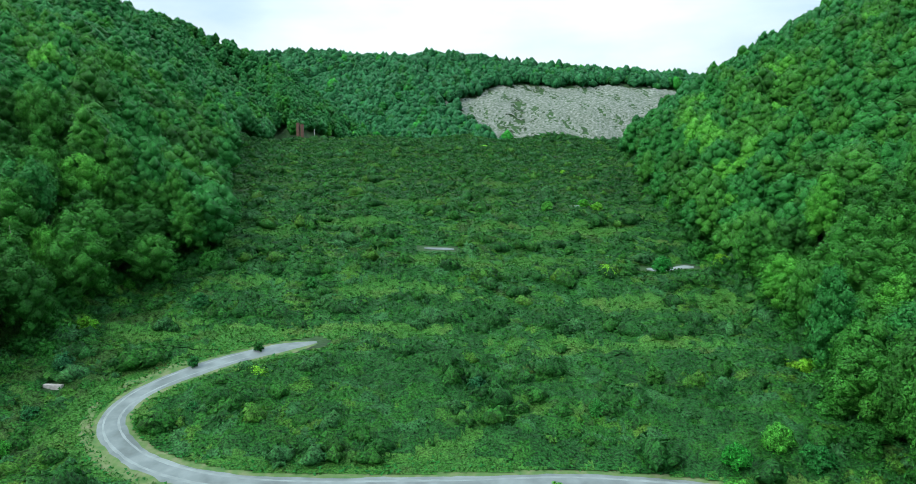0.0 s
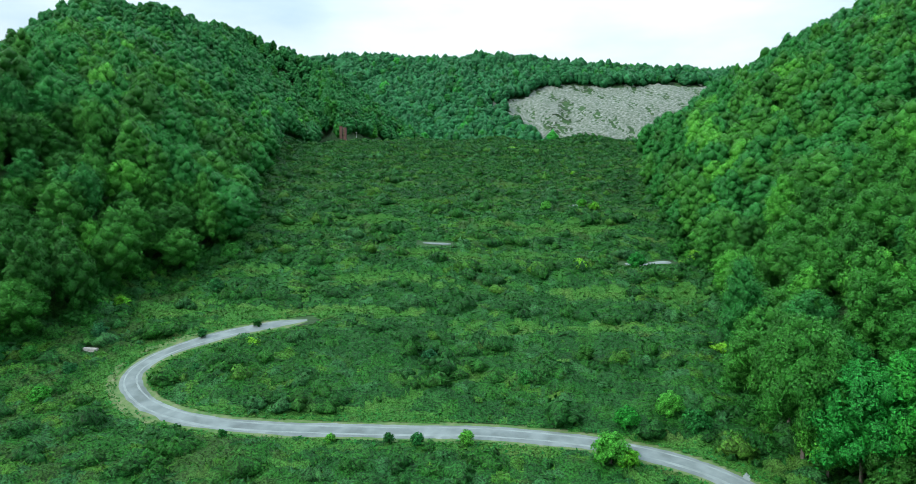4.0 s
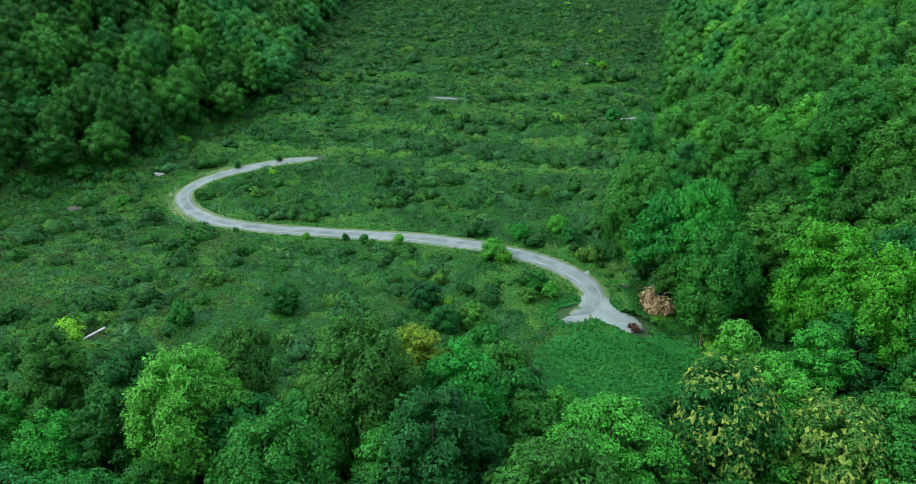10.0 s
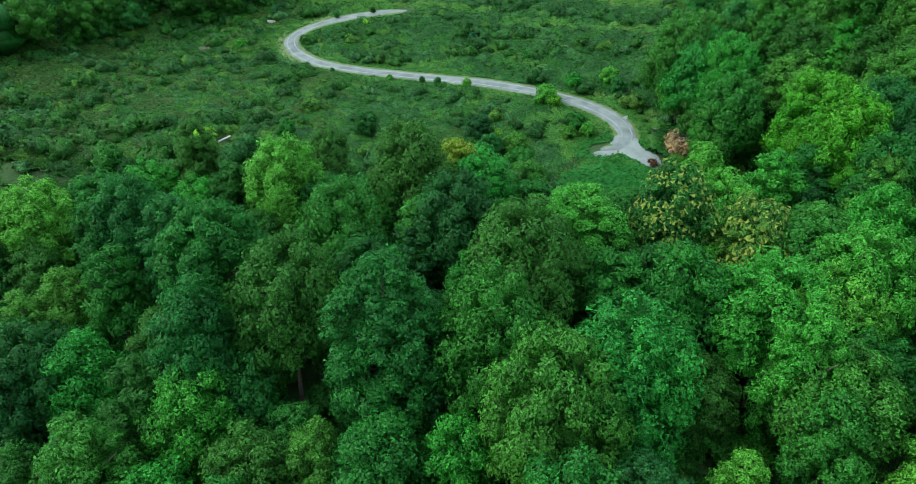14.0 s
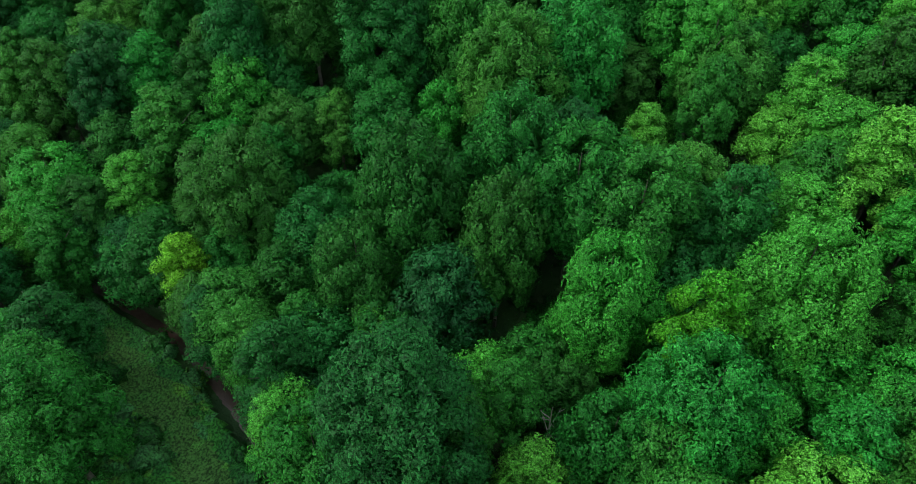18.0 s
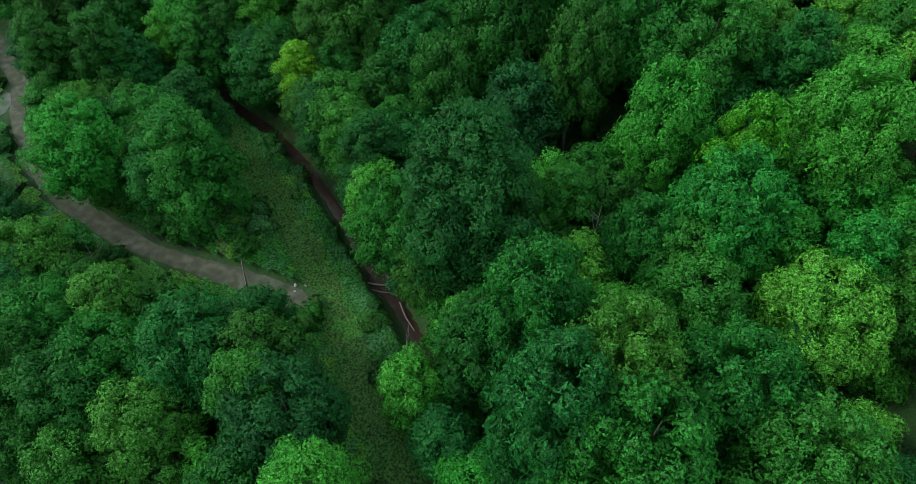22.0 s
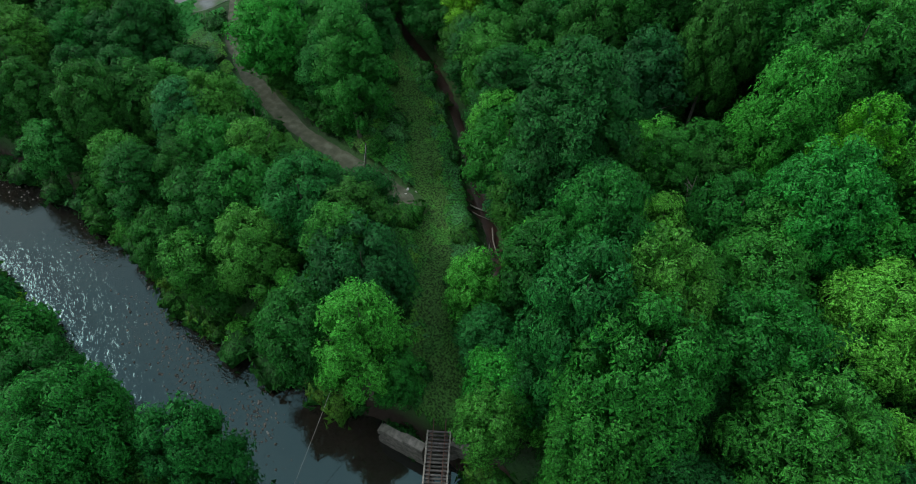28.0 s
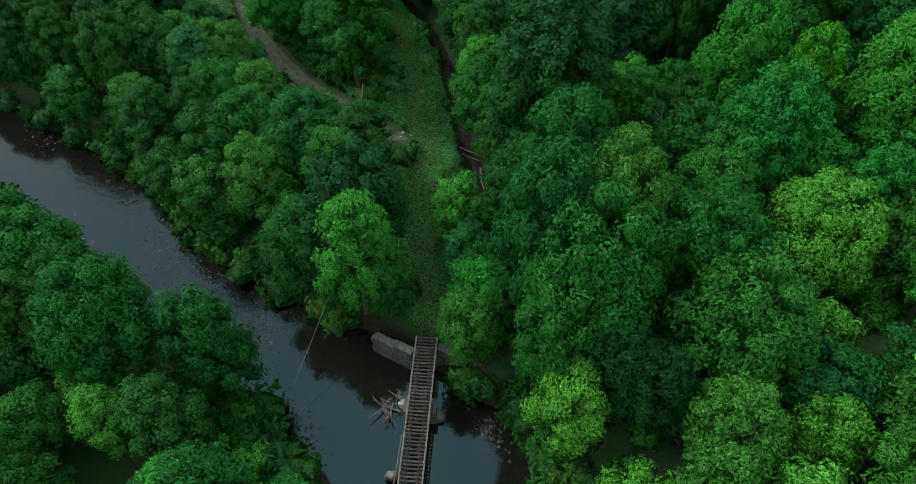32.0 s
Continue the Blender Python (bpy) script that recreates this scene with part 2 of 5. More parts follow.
FOOT_RIGHT = [(-200, 120), (-60, 80), (0, 82), (40, 79), (75, 60), (112, 61), (140, 64), (237, 67), (307, 78), (440, 118), (600, 165), (760, 240), (1200, 600)]
SPURS = [[(-116, 480, 112), (-205, 730, 212), (-330, 760, 262)], [(-243, 436, 198), (-285, 590, 226), (-328, 752, 262)]]
LEAN_X = [(-60, 0), (0, -0.06), (50, -0.06), (75, -0.02), (95, -0.02), (140, -0.06), (170, -0.075), (240, -0.03), (440, 0)]
ROAD = [(-25, 114.4), (-32.5, 110.6), (-40.5, 105.2), (-46.6, 99.2), (-49, 94), (-47.8, 88.2), (-41.5, 81.8), (-32, 77.6), (-20, 76), (0, 76.5), (14, 77.3), (29, 76),
        (38, 73.6), (44, 70.8), (48.6, 67), (50.8, 62.6), (50.2, 58.6), (47.2, 56.2)]
RIVER = [(-160, -186), (-60, -155), (-15, -137), (0, -130), (12, -125), (24, -121), (44, -116.6), (57, -112.6), (70, -106.5), (84, -101), (105, -100), (140, -105), (200, -120), (320, -150)]
STREAM = [(-25, -45), (0, -48.5), (13, -50.2), (21, -51.4), (29.8, -54.2), (41, -58.9), (51, -64.0), (58.4, -67.2), (64.4, -70.6), (67.5, -73.4)]
RAILBED = [(94.5, -103.5), (79.8, -91.4), (65, -82), (50.7, -73), (40, -67), (28, -61.5), (15, -57.5)]
LOW_ROAD = [(49, -74.5), (41, -76), (31, -78.5), (22, -80.5), (10, -81), (0, -80), (-8, -78), (-17, -73.5), (-28, -67), (-45, -62)]


YARD = [(-58, -79), (-44, -80), (-32, -77.5), (-20, -75.5)]
UPPER = [[(48, 166), (54.6, 167), (61, 169)], [(-9, 171.2), (-5, 171.6), (-1, 172.6)], [(34, 217), (38, 217), (43, 219)]]
APRON = [(50, 64), (51.5, 59.5), (54, 57), (58.5, 54.8)]
LITTER = [(72, -108.5), (80, -110), (87, -110.5)]
CLEAR = [(-20.9, 29.2), (-61.8, 98.2), (-70, 78), (60.5, 60.6), (57.6, 54.6)]


def spread_line(pts, step=1.0):
    """Points along a smooth curve through the corners of a line."""
    p = np.array(pts, float)
    p = np.vstack([2 * p[0] - p[1], p, 2 * p[-1] - p[-2]])
    got = []
    for a, b, c, d in zip(p[:-3], p[1:-2], p[2:-1], p[3:]):
        k = max(2, int(np.hypot(*(c - b)) / step))
        s = np.linspace(0, 1, k, endpoint=False)[:, None]
        got.append(0.5 * (2 * b + (c - a) * s + (2 * a - 5 * b + 4 * c - d) * s ** 2 + (3 * b - a - 3 * c + d) * s ** 3))
    return np.vstack(got + [p[-2:-1]])


def off_line(x, y, pts):
    """The distance from each place to a line."""
    best = np.full(np.shape(x), 1e9)
    for (ax, ay), (bx, by) in zip(pts[:-1], pts[1:]):
        dx, dy = bx - ax, by - ay
        s = np.clip(((x - ax) * dx + (y - ay) * dy) / (dx * dx + dy * dy), 0, 1)
        best = np.minimum(best, np.hypot(x - ax - s * dx, y - ay - s * dy))
    return best


def ease(v, a, b):
    s = np.clip((v - a) / (b - a), 0, 1)
    return s * s * (3 - 2 * s)


def soft(d, w):
    return 0.5 * (d + np.sqrt(d * d + w * w))


def waves(x, y, size, seed):
    """Gentle uneven swells."""
    r = np.random.RandomState(seed)
    z = 0
    for k in range(6):
        a, f, p = r.uniform(0, 6.28), (1 + k * 0.6) / size, r.uniform(0, 6.28)
        z = z + np.sin((x * np.cos(a) + y * np.sin(a)) * f * 6.28 + p) / (1 + k * 0.6)
    return z / 2


LINE_RIVER, LINE_STREAM, LINE_ROAD, LINE_LOW, LINE_RAIL = (spread_line(p, 4) for p in (RIVER, STREAM, ROAD, LOW_ROAD, RAILBED))


def side_left(x, y):
    return along(y, LEFT) - x + 2.5 * waves(x, y, 60, 5)


def side_right(x, y):
    return x - along(y, RIGHT) + 2.5 * waves(x, y, 60, 6)


def ridge_cap(x, y):
    """How far the sides rise: the western ridge is lower near the wood."""
    west = along(y, [(0, 50), (140, 62), (200, 76), (260, 94), (320, 125), (400, 235), (560, 275), (640, 235), (760, 130), (1000, 10)])
    east = along(y, [(0, 230), (440, 240), (600, 200), (760, 120), (1000, 10)])
    return np.where(x < 0, west, east)


def spur_height(x, y):
    """The wooded spur that closes the valley behind the tower."""
    spur = np.full(np.shape(x), -999.0)
    for (ax, ay, az), (bx, by, bz) in (pair for line in SPURS for pair in zip(line[:-1], line[1:])):
        s = np.clip(((x - ax) * (bx - ax) + (y - ay) * (by - ay)) / ((bx - ax) ** 2 + (by - ay) ** 2), 0, 1)
        spur = np.maximum(spur, az + s * (bz - az) - 0.75 * np.hypot(x - ax - s * (bx - ax), y - ay - s * (by - ay)))
    return spur


def lie(x, y):
    """The lie of the land before it was cut."""
    z = sum(along(y + o, AXIS) for o in (-4, -2, 0, 2, 4)) / 5
    z = z + along(y, LEAN_X) * (np.clip(x, -110, 110) - 12)
    z = z - 0.09 * soft(np.clip(x, -200, 500) + 20, 60) * ease(y, 850, 1000)
    up = 0.85 * soft(along(y, FOOT_LEFT) - x - 3, 6) + along(y, [(-60, 0.25), (40, 0.6), (100, 0.66)]) * soft(x - along(y, FOOT_RIGHT) - 3, 6)
    up = up - 1.3 * soft(along(y, FOOT_LEFT) - x - along(y, [(0, 70), (200, 84), (280, 100), (360, 118), (440, 150), (760, 150)]), 25) * (1 - ease(y, 780, 900))
    cap = ridge_cap(x, y)
    far = ease(np.hypot(x, y), 150, 500)
    spur = spur_height(x, y)
    return np.maximum(z + cap * (1 - np.exp(-up / cap)), spur) + 0.5 * waves(x, y, 28, 7) * ease(np.abs(z - 5), 1, 8) + far * 5 * waves(x, y, 190, 8)


def river_half(x):
    return along(x, [(-20, 8.6), (60, 8.8), (78, 9.2), (86, 9.6), (92, 12.0), (98, 11.0), (106, 9.8)])


def height(x, y):
    x, y = np.asarray(x, float), np.asarray(y, float)
    z = lie(x, y)
    d = off_line(x, y, LINE_ROAD)
    z = z + (0.25 - 0.5 * waves(x, y, 28, 7)) * (1 - ease(d, 2.5, 7))
    for line, level, half in ((LINE_RAIL, 4.6, 3.0), (LINE_LOW, 5.2, 3.2)):
        d = off_line(x, y, line)
        z = z + (level - z) * (1 - ease(d, half, half + 5)) * (x > -60)
    d = off_line(x, y, LINE_STREAM)
    z = z + (np.minimum(z, 3.5) - z) * (1 - ease(d, 1.3, 3.2))
    d = off_line(x, y, LINE_RIVER) - river_half(x)
    z = z + (np.minimum(z, -0.9 + 0.6 * waves(x, y, 17, 9)) - z) * (1 - ease(d, -1.0, 3.6))
    return z


# ---- helpers for meshes ----
def mesh_of(name, verts, faces, mats, index=None, smooth=False):
    """A mesh from arrays of places and of faces that all have as many corners."""
    me = bpy.data.meshes.new(name)
    verts, faces = np.asarray(verts, np.float32), np.asarray(faces, np.int32)
    n, k = faces.shape
    me.vertices.add(len(verts))
    me.vertices.foreach_set("co", verts.ravel())
    me.loops.add(n * k)
    me.loops.foreach_set("vertex_index", faces.ravel())
    me.polygons.add(n)
    me.polygons.foreach_set("loop_start", np.arange(n, dtype=np.int32) * k)
    for m in mats if isinstance(mats, (list, tuple)) else [mats]:
        me.materials.append(m)
    if index is not None:
        me.polygons.foreach_set("material_index", np.asarray(index, np.int32))
    if smooth:
        me.polygons.foreach_set("use_smooth", np.ones(n, bool))
    me.update(calc_edges=True)
    return me


def part(name, bm, mat, parent, label=""):
    me = bpy.data.meshes.new(name)
    bm.to_mesh(me)
    bm.free()
    me.materials.append(mat)
    ob = new(name, me)
    ob.parent = parent
    if label:
        ob["label"] = label
    return ob


def thing(name, label, category, at=None, group=""):
    ob = new(name)
    ob.empty_display_size = 0.3
    if at is not None:
        ob.matrix_basis = at
    return tagged(ob, label, category, group)


def tube(bm, pts, radii, sides=7, flat=1.0):
    """A tapering tube along points."""
    rings = []
    for i, p in enumerate(pts):
        p = Vector(p)
        way = (Vector(pts[min(i + 1, len(pts) - 1)]) - Vector(pts[max(i - 1, 0)])).normalized()
        u = way.orthogonal().normalized()
        v = way.cross(u)
        rings.append([bm.verts.new(p + radii[i] * (math.cos(6.2832 * k / sides) * u + flat * math.sin(6.2832 * k / sides) * v)) for k in range(sides)])
    for a, b in zip(rings[:-1], rings[1:]):
        for k in range(sides):
            bm.faces.new((a[k], a[(k + 1) % sides], b[(k + 1) % sides], b[k]))
    bm.faces.new(rings[0][::-1])
    bm.faces.new(rings[-1])
    return bm


def block(bm, x0, y0, z0, x1, y1, z1, bevel=0.0, m=None):
    got = bmesh.ops.create_cube(bm, size=1.0, matrix=(m or Matrix()) @ Matrix.LocRotScale(((x0 + x1) / 2, (y0 + y1) / 2, (z0 + z1) / 2), None, (abs(x1 - x0), abs(y1 - y0), abs(z1 - z0))))
    if bevel:
        edges = list({e for v in got["verts"] for e in v.link_edges})
        bmesh.ops.bevel(bm, geom=edges, offset=bevel, segments=1, affect="EDGES")
    return bm


def ribbon(name, line, half, mat, lift, ragged=0.3, seed=1, rows=7, taper=2.5):
    """A strip of road laid on the ground, with an uneven edge."""
    p = spread_line(line, 1.0)
    way = np.gradient(p, axis=0)
    way /= np.hypot(way[:, 0], way[:, 1])[:, None]
    side = np.stack([way[:, 1], -way[:, 0]], 1)
    r = np.random.RandomState(seed)
    s = np.linspace(-1, 1, rows)
    rough = np.stack([np.convolve(r.uniform(-1, 1, len(p) + 6), np.ones(7) / 4.0, "valid") for _ in range(2)], 1)
    wide = half + ragged * rough + 0.3 * ragged * r.uniform(-1, 1, (len(p), 2))
    run = np.concatenate([[0], np.cumsum(np.hypot(*np.diff(p, axis=0).T))])
    wide = wide * np.clip(0.1 + np.minimum(run, run[-1] - run) / taper, 0.1, 1)[:, None] ** 0.6
    w = np.where(s[None, :] < 0, wide[:, :1], wide[:, 1:]) * s[None, :]
    xy = p[:, None, :] + side[:, None, :] * w[:, :, None]
    z = height(xy[..., 0], xy[..., 1]) + lift * (1 - 0.8 * (np.abs(s) ** 4))[None, :]
    v = np.concatenate([xy, z[..., None]], 2).reshape(-1, 3)
    n = len(p)
    i = (np.arange(n - 1)[:, None] * rows + np.arange(rows - 1)[None, :]).ravel()
    return new(name, mesh_of(name, v, np.stack([i, i + 1, i + rows + 1, i + rows], 1), mat, smooth=True))


# ---- ground ----
def steps(stops):
    return np.concatenate([np.arange(a, b, s) for (a, s), (b, _) in zip(stops[:-1], stops[1:])] + [[stops[-1][0]]])


GX = steps([(-3000, 300), (-900, 60), (-420, 16), (-140, 4), (-80, 2.0), (12, 1.0), (70, 2.0), (140, 4), (220, 16), (600, 60), (1200, 300), (3000, 0)])
GY = steps([(-3000, 300), (-900, 60), (-360, 12), (-180, 3), (-136, 2.0), (-82, 1.0), (-44, 2.0), (130, 3), (240, 6), (500, 10), (1060, 60), (1600, 300), (3900, 0)])
xx, yy = np.meshgrid(GX, GY)
zz = height(xx, yy)
nx, ny = len(GX), len(GY)
cells = (np.arange(ny - 1)[:, None] * nx + np.arange(nx - 1)[None, :]).ravel()


def ground_material():
    m = material("ground_cover", [(0.014, 0.025, 0.008), (0.014, 0.05, 0.01), (0.024, 0.075, 0.014), (0.04, 0.065, 0.02)], 0.12, 0.95, 0.8, 1.6, detail=9)
    n, l = m.node_tree.nodes, m.node_tree.links
    bsdf = next(k for k in n if k.type == "BSDF_PRINCIPLED")
    old = bsdf.inputs["Base Color"].links[0].from_socket
    geo, sep, ramp, mix = n.new("ShaderNodeNewGeometry"), n.new("ShaderNodeSeparateXYZ"), n.new("ShaderNodeMapRange"), n.new("ShaderNodeMix")
    mix.data_type = "RGBA"
    ramp.inputs[1].default_value, ramp.inputs[2].default_value, ramp.inputs[3].default_value, ramp.inputs[4].default_value = 1.0, 2.6, 1.0, 0.0
    l.new(geo.outputs["Position"], sep.inputs[0])
    l.new(sep.outputs["Z"], ramp.inputs[0])
    l.new(ramp.outputs[0], mix.inputs[0])
    l.new(old, mix.inputs[6])
    mix.inputs[7].default_value = (0.028, 0.018, 0.012, 1)
    l.new(mix.outputs[2], bsdf.inputs["Base Color"])
    return m


GROUND = ground_material()
ground = new("ground", mesh_of("ground", np.stack([xx, yy, zz], 2).reshape(-1, 3), np.stack([cells, cells + 1, cells + nx + 1, cells + nx], 1), GROUND, smooth=True))
tagged(ground, "green valley ground with terraced slope and wooded hillsides", "ground", kind="structure")


def water_material():
    m = material("river_water", [(0.008, 0.008, 0.007), (0.014, 0.012, 0.009)], 0.15, 0.05, 0, 2.2)
    n, l = m.node_tree.nodes, m.node_tree.links
    bsdf = next(k for k in n if k.type == "BSDF_PRINCIPLED")
    bsdf.inputs["Specular Tint"].default_value = (0.5, 0.95, 1.0, 1)
    bsdf.inputs["Specular IOR Level"].default_value = 0.55
    # smooth pools, and a riffle where the river runs shallow
    geo, sep = n.new("ShaderNodeNewGeometry"), n.new("ShaderNodeSeparateXYZ")
    l.new(geo.outputs["Position"], sep.inputs[0])
    up, down, both = n.new("ShaderNodeMapRange"), n.new("ShaderNodeMapRange"), n.new("ShaderNodeMath")
    for k, (a, b, c, d) in ((up, (8, 22, 0.05, 1.0)), (down, (60, 68, 1.0, 0.05))):
        for i, q in enumerate((a, b, c, d)):
            k.inputs[i + 1].default_value = q
        l.new(sep.outputs["X"], k.inputs[0])
    both.operation = "MULTIPLY"
    l.new(up.outputs[0], both.inputs[0])
    l.new(down.outputs[0], both.inputs[1])
    ripple, high, bump = n.new("ShaderNodeTexNoise"), n.new("ShaderNodeMath"), n.new("ShaderNodeBump")
    ripple.inputs["Scale"].default_value, ripple.inputs["Detail"].default_value, ripple.inputs["Distortion"].default_value = 0.9, 5.0, 1.4
    l.new(geo.outputs["Position"], ripple.inputs["Vector"])
    high.operation = "MULTIPLY"
    l.new(ripple.outputs["Fac"], high.inputs[0])
    l.new(both.outputs[0], high.inputs[1])
    bump.inputs["Strength"].default_value, bump.inputs["Distance"].default_value = 0.13, 0.5
    l.new(high.outputs[0], bump.inputs["Height"])
    l.new(bump.outputs[0], bsdf.inputs["Normal"])
    return m


# ---- water ----
def water():
    p = spread_line(RIVER, 4.0)
    way = np.gradient(p, axis=0)
    way /= np.hypot(way[:, 0], way[:, 1])[:, None]
    side = np.stack([way[:, 1], -way[:, 0]], 1)
    s = np.linspace(-14, 14, 9)
    xy = p[:, None, :] + side[:, None, :] * s[None, :, None]
    v = np.concatenate([xy, np.zeros(xy.shape[:2] + (1,))], 2).reshape(-1, 3)
    i = (np.arange(len(p) - 1)[:, None] * 9 + np.arange(8)[None, :]).ravel()
    ob = new("water", mesh_of("water", v, np.stack([i, i + 1, i + 10, i + 9], 1), water_material(), smooth=True))
    tagged(ob, "dark slow river reflecting the overcast sky", "river", kind="structure")


water()
tagged(ribbon("road", ROAD, 1.9, GRAVEL, 0.16, 0.25, 1, 9, 7.0), "grey gravel road curving up the slope", "road", kind="structure")
tagged(ribbon("dirt_track", LOW_ROAD, 1.6, DIRT, 0.1, 0.4, 2), "brown dirt track beside the trees", "track", kind="structure")
tagged(ribbon("stream_bed", STREAM, 0.85, RED_MUD, 0.08, 0.4, 3), "rust-red muddy stream bed", "stream", kind="structure")


# ---- trees ----
def leaf_cards(centres, normals, size, r, stretch=1.0):
    """Small pointed sprays of leaves: corners and faces."""
    n = len(centres)
    t = np.cross(normals, r.normal(size=(n, 3)))
    t /= np.linalg.norm(t, axis=1)[:, None] + 1e-9
    b = np.cross(normals, t)
    s = size * r.uniform(0.6, 1.4, n)[:, None]
    v = np.stack([centres - t * s * 0.5 - b * s * 0.42, centres + t * s * stretch * 0.75 - normals * s * 0.12, centres - t * s * 0.5 + b * s * 0.42], 1).reshape(-1, 3)
    return v, np.arange(n * 3).reshape(n, 3)


def ball(n, r, low=-0.5):
    d = r.normal(size=(n * 3, 3))
    d /= np.linalg.norm(d, axis=1)[:, None]
    return d[d[:, 2] > low][:n]


def crown_shape(form, tall, wide, lobes, cards, size, seed):
    """Leaves of one crown: many rounded lobes of sprays round a tapering, uneven outline. The trunk's foot is at the origin."""
    r = np.random.RandomState(seed)
    base = {"round": 0.1, "tower": 0.08, "spread": 0.16, "bush": 0.03}[form] * tall
    cz, hz, hx = (tall + base) / 2, (tall - base) / 2, wide / 2
    places, radii = [], []
    lump = [(r.uniform(0, 6.28), r.uniform(-0.3, 0.9), r.uniform(0.8, 1.12)) for _ in range(5)]
    for k in range(lobes):
        f = (k + 0.5) / lobes
        zr = 1 - 1.7 * f
        ring = math.sqrt(max(0.0, 1 - zr * zr))
        if form == "tower":
            ring *= 0.78 + 0.35 * f
        if form == "spread":
            ring = ring ** 0.7
        a = 2.39996 * k + r.uniform(-0.4, 0.4)
        near = min(lump, key=lambda q: abs((a - q[0] + 3.14) % 6.28 - 3.14) + abs(zr - q[1]))
        q = r.uniform(0.66, 0.9) * near[2]
        places.append((hx * ring * q * math.cos(a), hx * ring * q * math.sin(a), cz + hz * zr * r.uniform(0.8, 0.98) * (0.5 + 0.5 * near[2])))
        radii.append(wide * r.uniform(0.8, 1.16) / math.sqrt(lobes) * (1.15 - 0.2 * abs(zr)))
    places, radii = np.array(places), np.array(radii)
    weight = radii ** 2 * (0.6 + 0.4 * (places[:, 2] > cz - 0.3 * hz))
    pick = r.choice(lobes, cards, p=weight / np.sum(weight))
    out = places[pick] - np.array([0, 0, cz - 0.35 * hz])
    out /= np.linalg.norm(out, axis=1)[:, None] + 1e-6
    d = ball(cards, r, -1.0)
    while len(d) < cards:
        d = np.vstack([d, ball(cards, r, -1.0)])[:cards]
    d = d + 0.7 * out + np.array([0, 0, 0.35])
    d /= np.linalg.norm(d, axis=1)[:, None] + 1e-6
    c = places[pick] + d * (radii[pick] * r.uniform(0.7, 1.16, cards) ** 0.7)[:, None] * np.array([1, 1, 0.9])
    nrm = d + r.normal(size=(cards, 3)) * 0.42 + np.array([0, 0, 0.25])
    nrm /= np.linalg.norm(nrm, axis=1)[:, None]
    v, f = leaf_cards(c, nrm, size, r, 1.15)
    round_off = 0.7 * d + 0.3 * out + 0.8 * nrm
    return v, f, places, radii, np.repeat(round_off / np.linalg.norm(round_off, axis=1)[:, None], 3, 0)


OCTA = np.array([(1, 0, 0), (-1, 0, 0), (0, 1, 0), (0, -1, 0), (0, 0, 1), (0, 0, -1)], float)
OCTA_FACES = np.array([(0, 2, 4), (2, 1, 4), (1, 3, 4), (3, 0, 4), (2, 0, 5), (1, 2, 5), (3, 1, 5), (0, 3, 5)])


def tree_mesh(form, tall, wide, lobes, cards, size, seed, core=0.8):
    """A crown's corners, faces and rounded normals, with a dense heart in every lobe."""
    v, f, places, radii, nrm = crown_shape(form, tall, wide, lobes, cards, size, seed)
    r = np.random.RandomState(seed + 77)
    middle = np.array([0, 0, tall * 0.5])
    places, radii = np.vstack([places, middle + 0.6 * (places - middle)]), np.concatenate([radii, radii * 1.25])
    n = len(places)
    cv = (places[:, None, :] + OCTA[None] * (radii * core)[:, None, None] * r.uniform(0.8, 1.15, (n, 6, 1))).reshape(-1, 3)
    cf = (OCTA_FACES[None] + 6 * np.arange(n)[:, None, None]).reshape(-1, 3)
    return np.vstack([v, cv]), np.vstack([f, cf + len(v)]), np.vstack([nrm, np.tile(OCTA, (n, 1))])


def leafy(name, v, f, nrm, mats, index=None):
    """A mesh of leaves that takes the light as rounded tufts."""
    me = mesh_of(name, v, f, mats, index, smooth=True)
    me.normals_split_custom_set_from_vertices(np.asarray(nrm, np.float32).tolist())
    return me


def trunk_bm(tall, wide, seed):
    r = random.Random(seed)
    bm = bmesh.new()
    lean = (r.uniform(-0.4, 0.4), r.uniform(-0.4, 0.4))
    k = 0.016 * tall
    tube(bm, [(0, 0, -0.6), (0, 0, 0.25), (lean[0] * 0.4, lean[1] * 0.4, tall * 0.3), (lean[0], lean[1], tall * 0.6), (lean[0] * 1.3, lean[1] * 1.3, tall * 0.9)],
         [k * 1.5, k * 1.15, k * 0.9, k * 0.55, k * 0.12], 6)
    for i in range(5):
        a, z = 6.283 * i / 5 + r.uniform(-0.4, 0.4), tall * r.uniform(0.3, 0.6)
        s = wide * r.uniform(0.28, 0.4)
        tube(bm, [(lean[0] * 0.5, lean[1] * 0.5, z), (s * 0.5 * math.cos(a), s * 0.5 * math.sin(a), z + tall * 0.09), (s * math.cos(a), s * math.sin(a), z + tall * 0.2)], [k * 0.42, k * 0.3, k * 0.08], 4)
    return bm


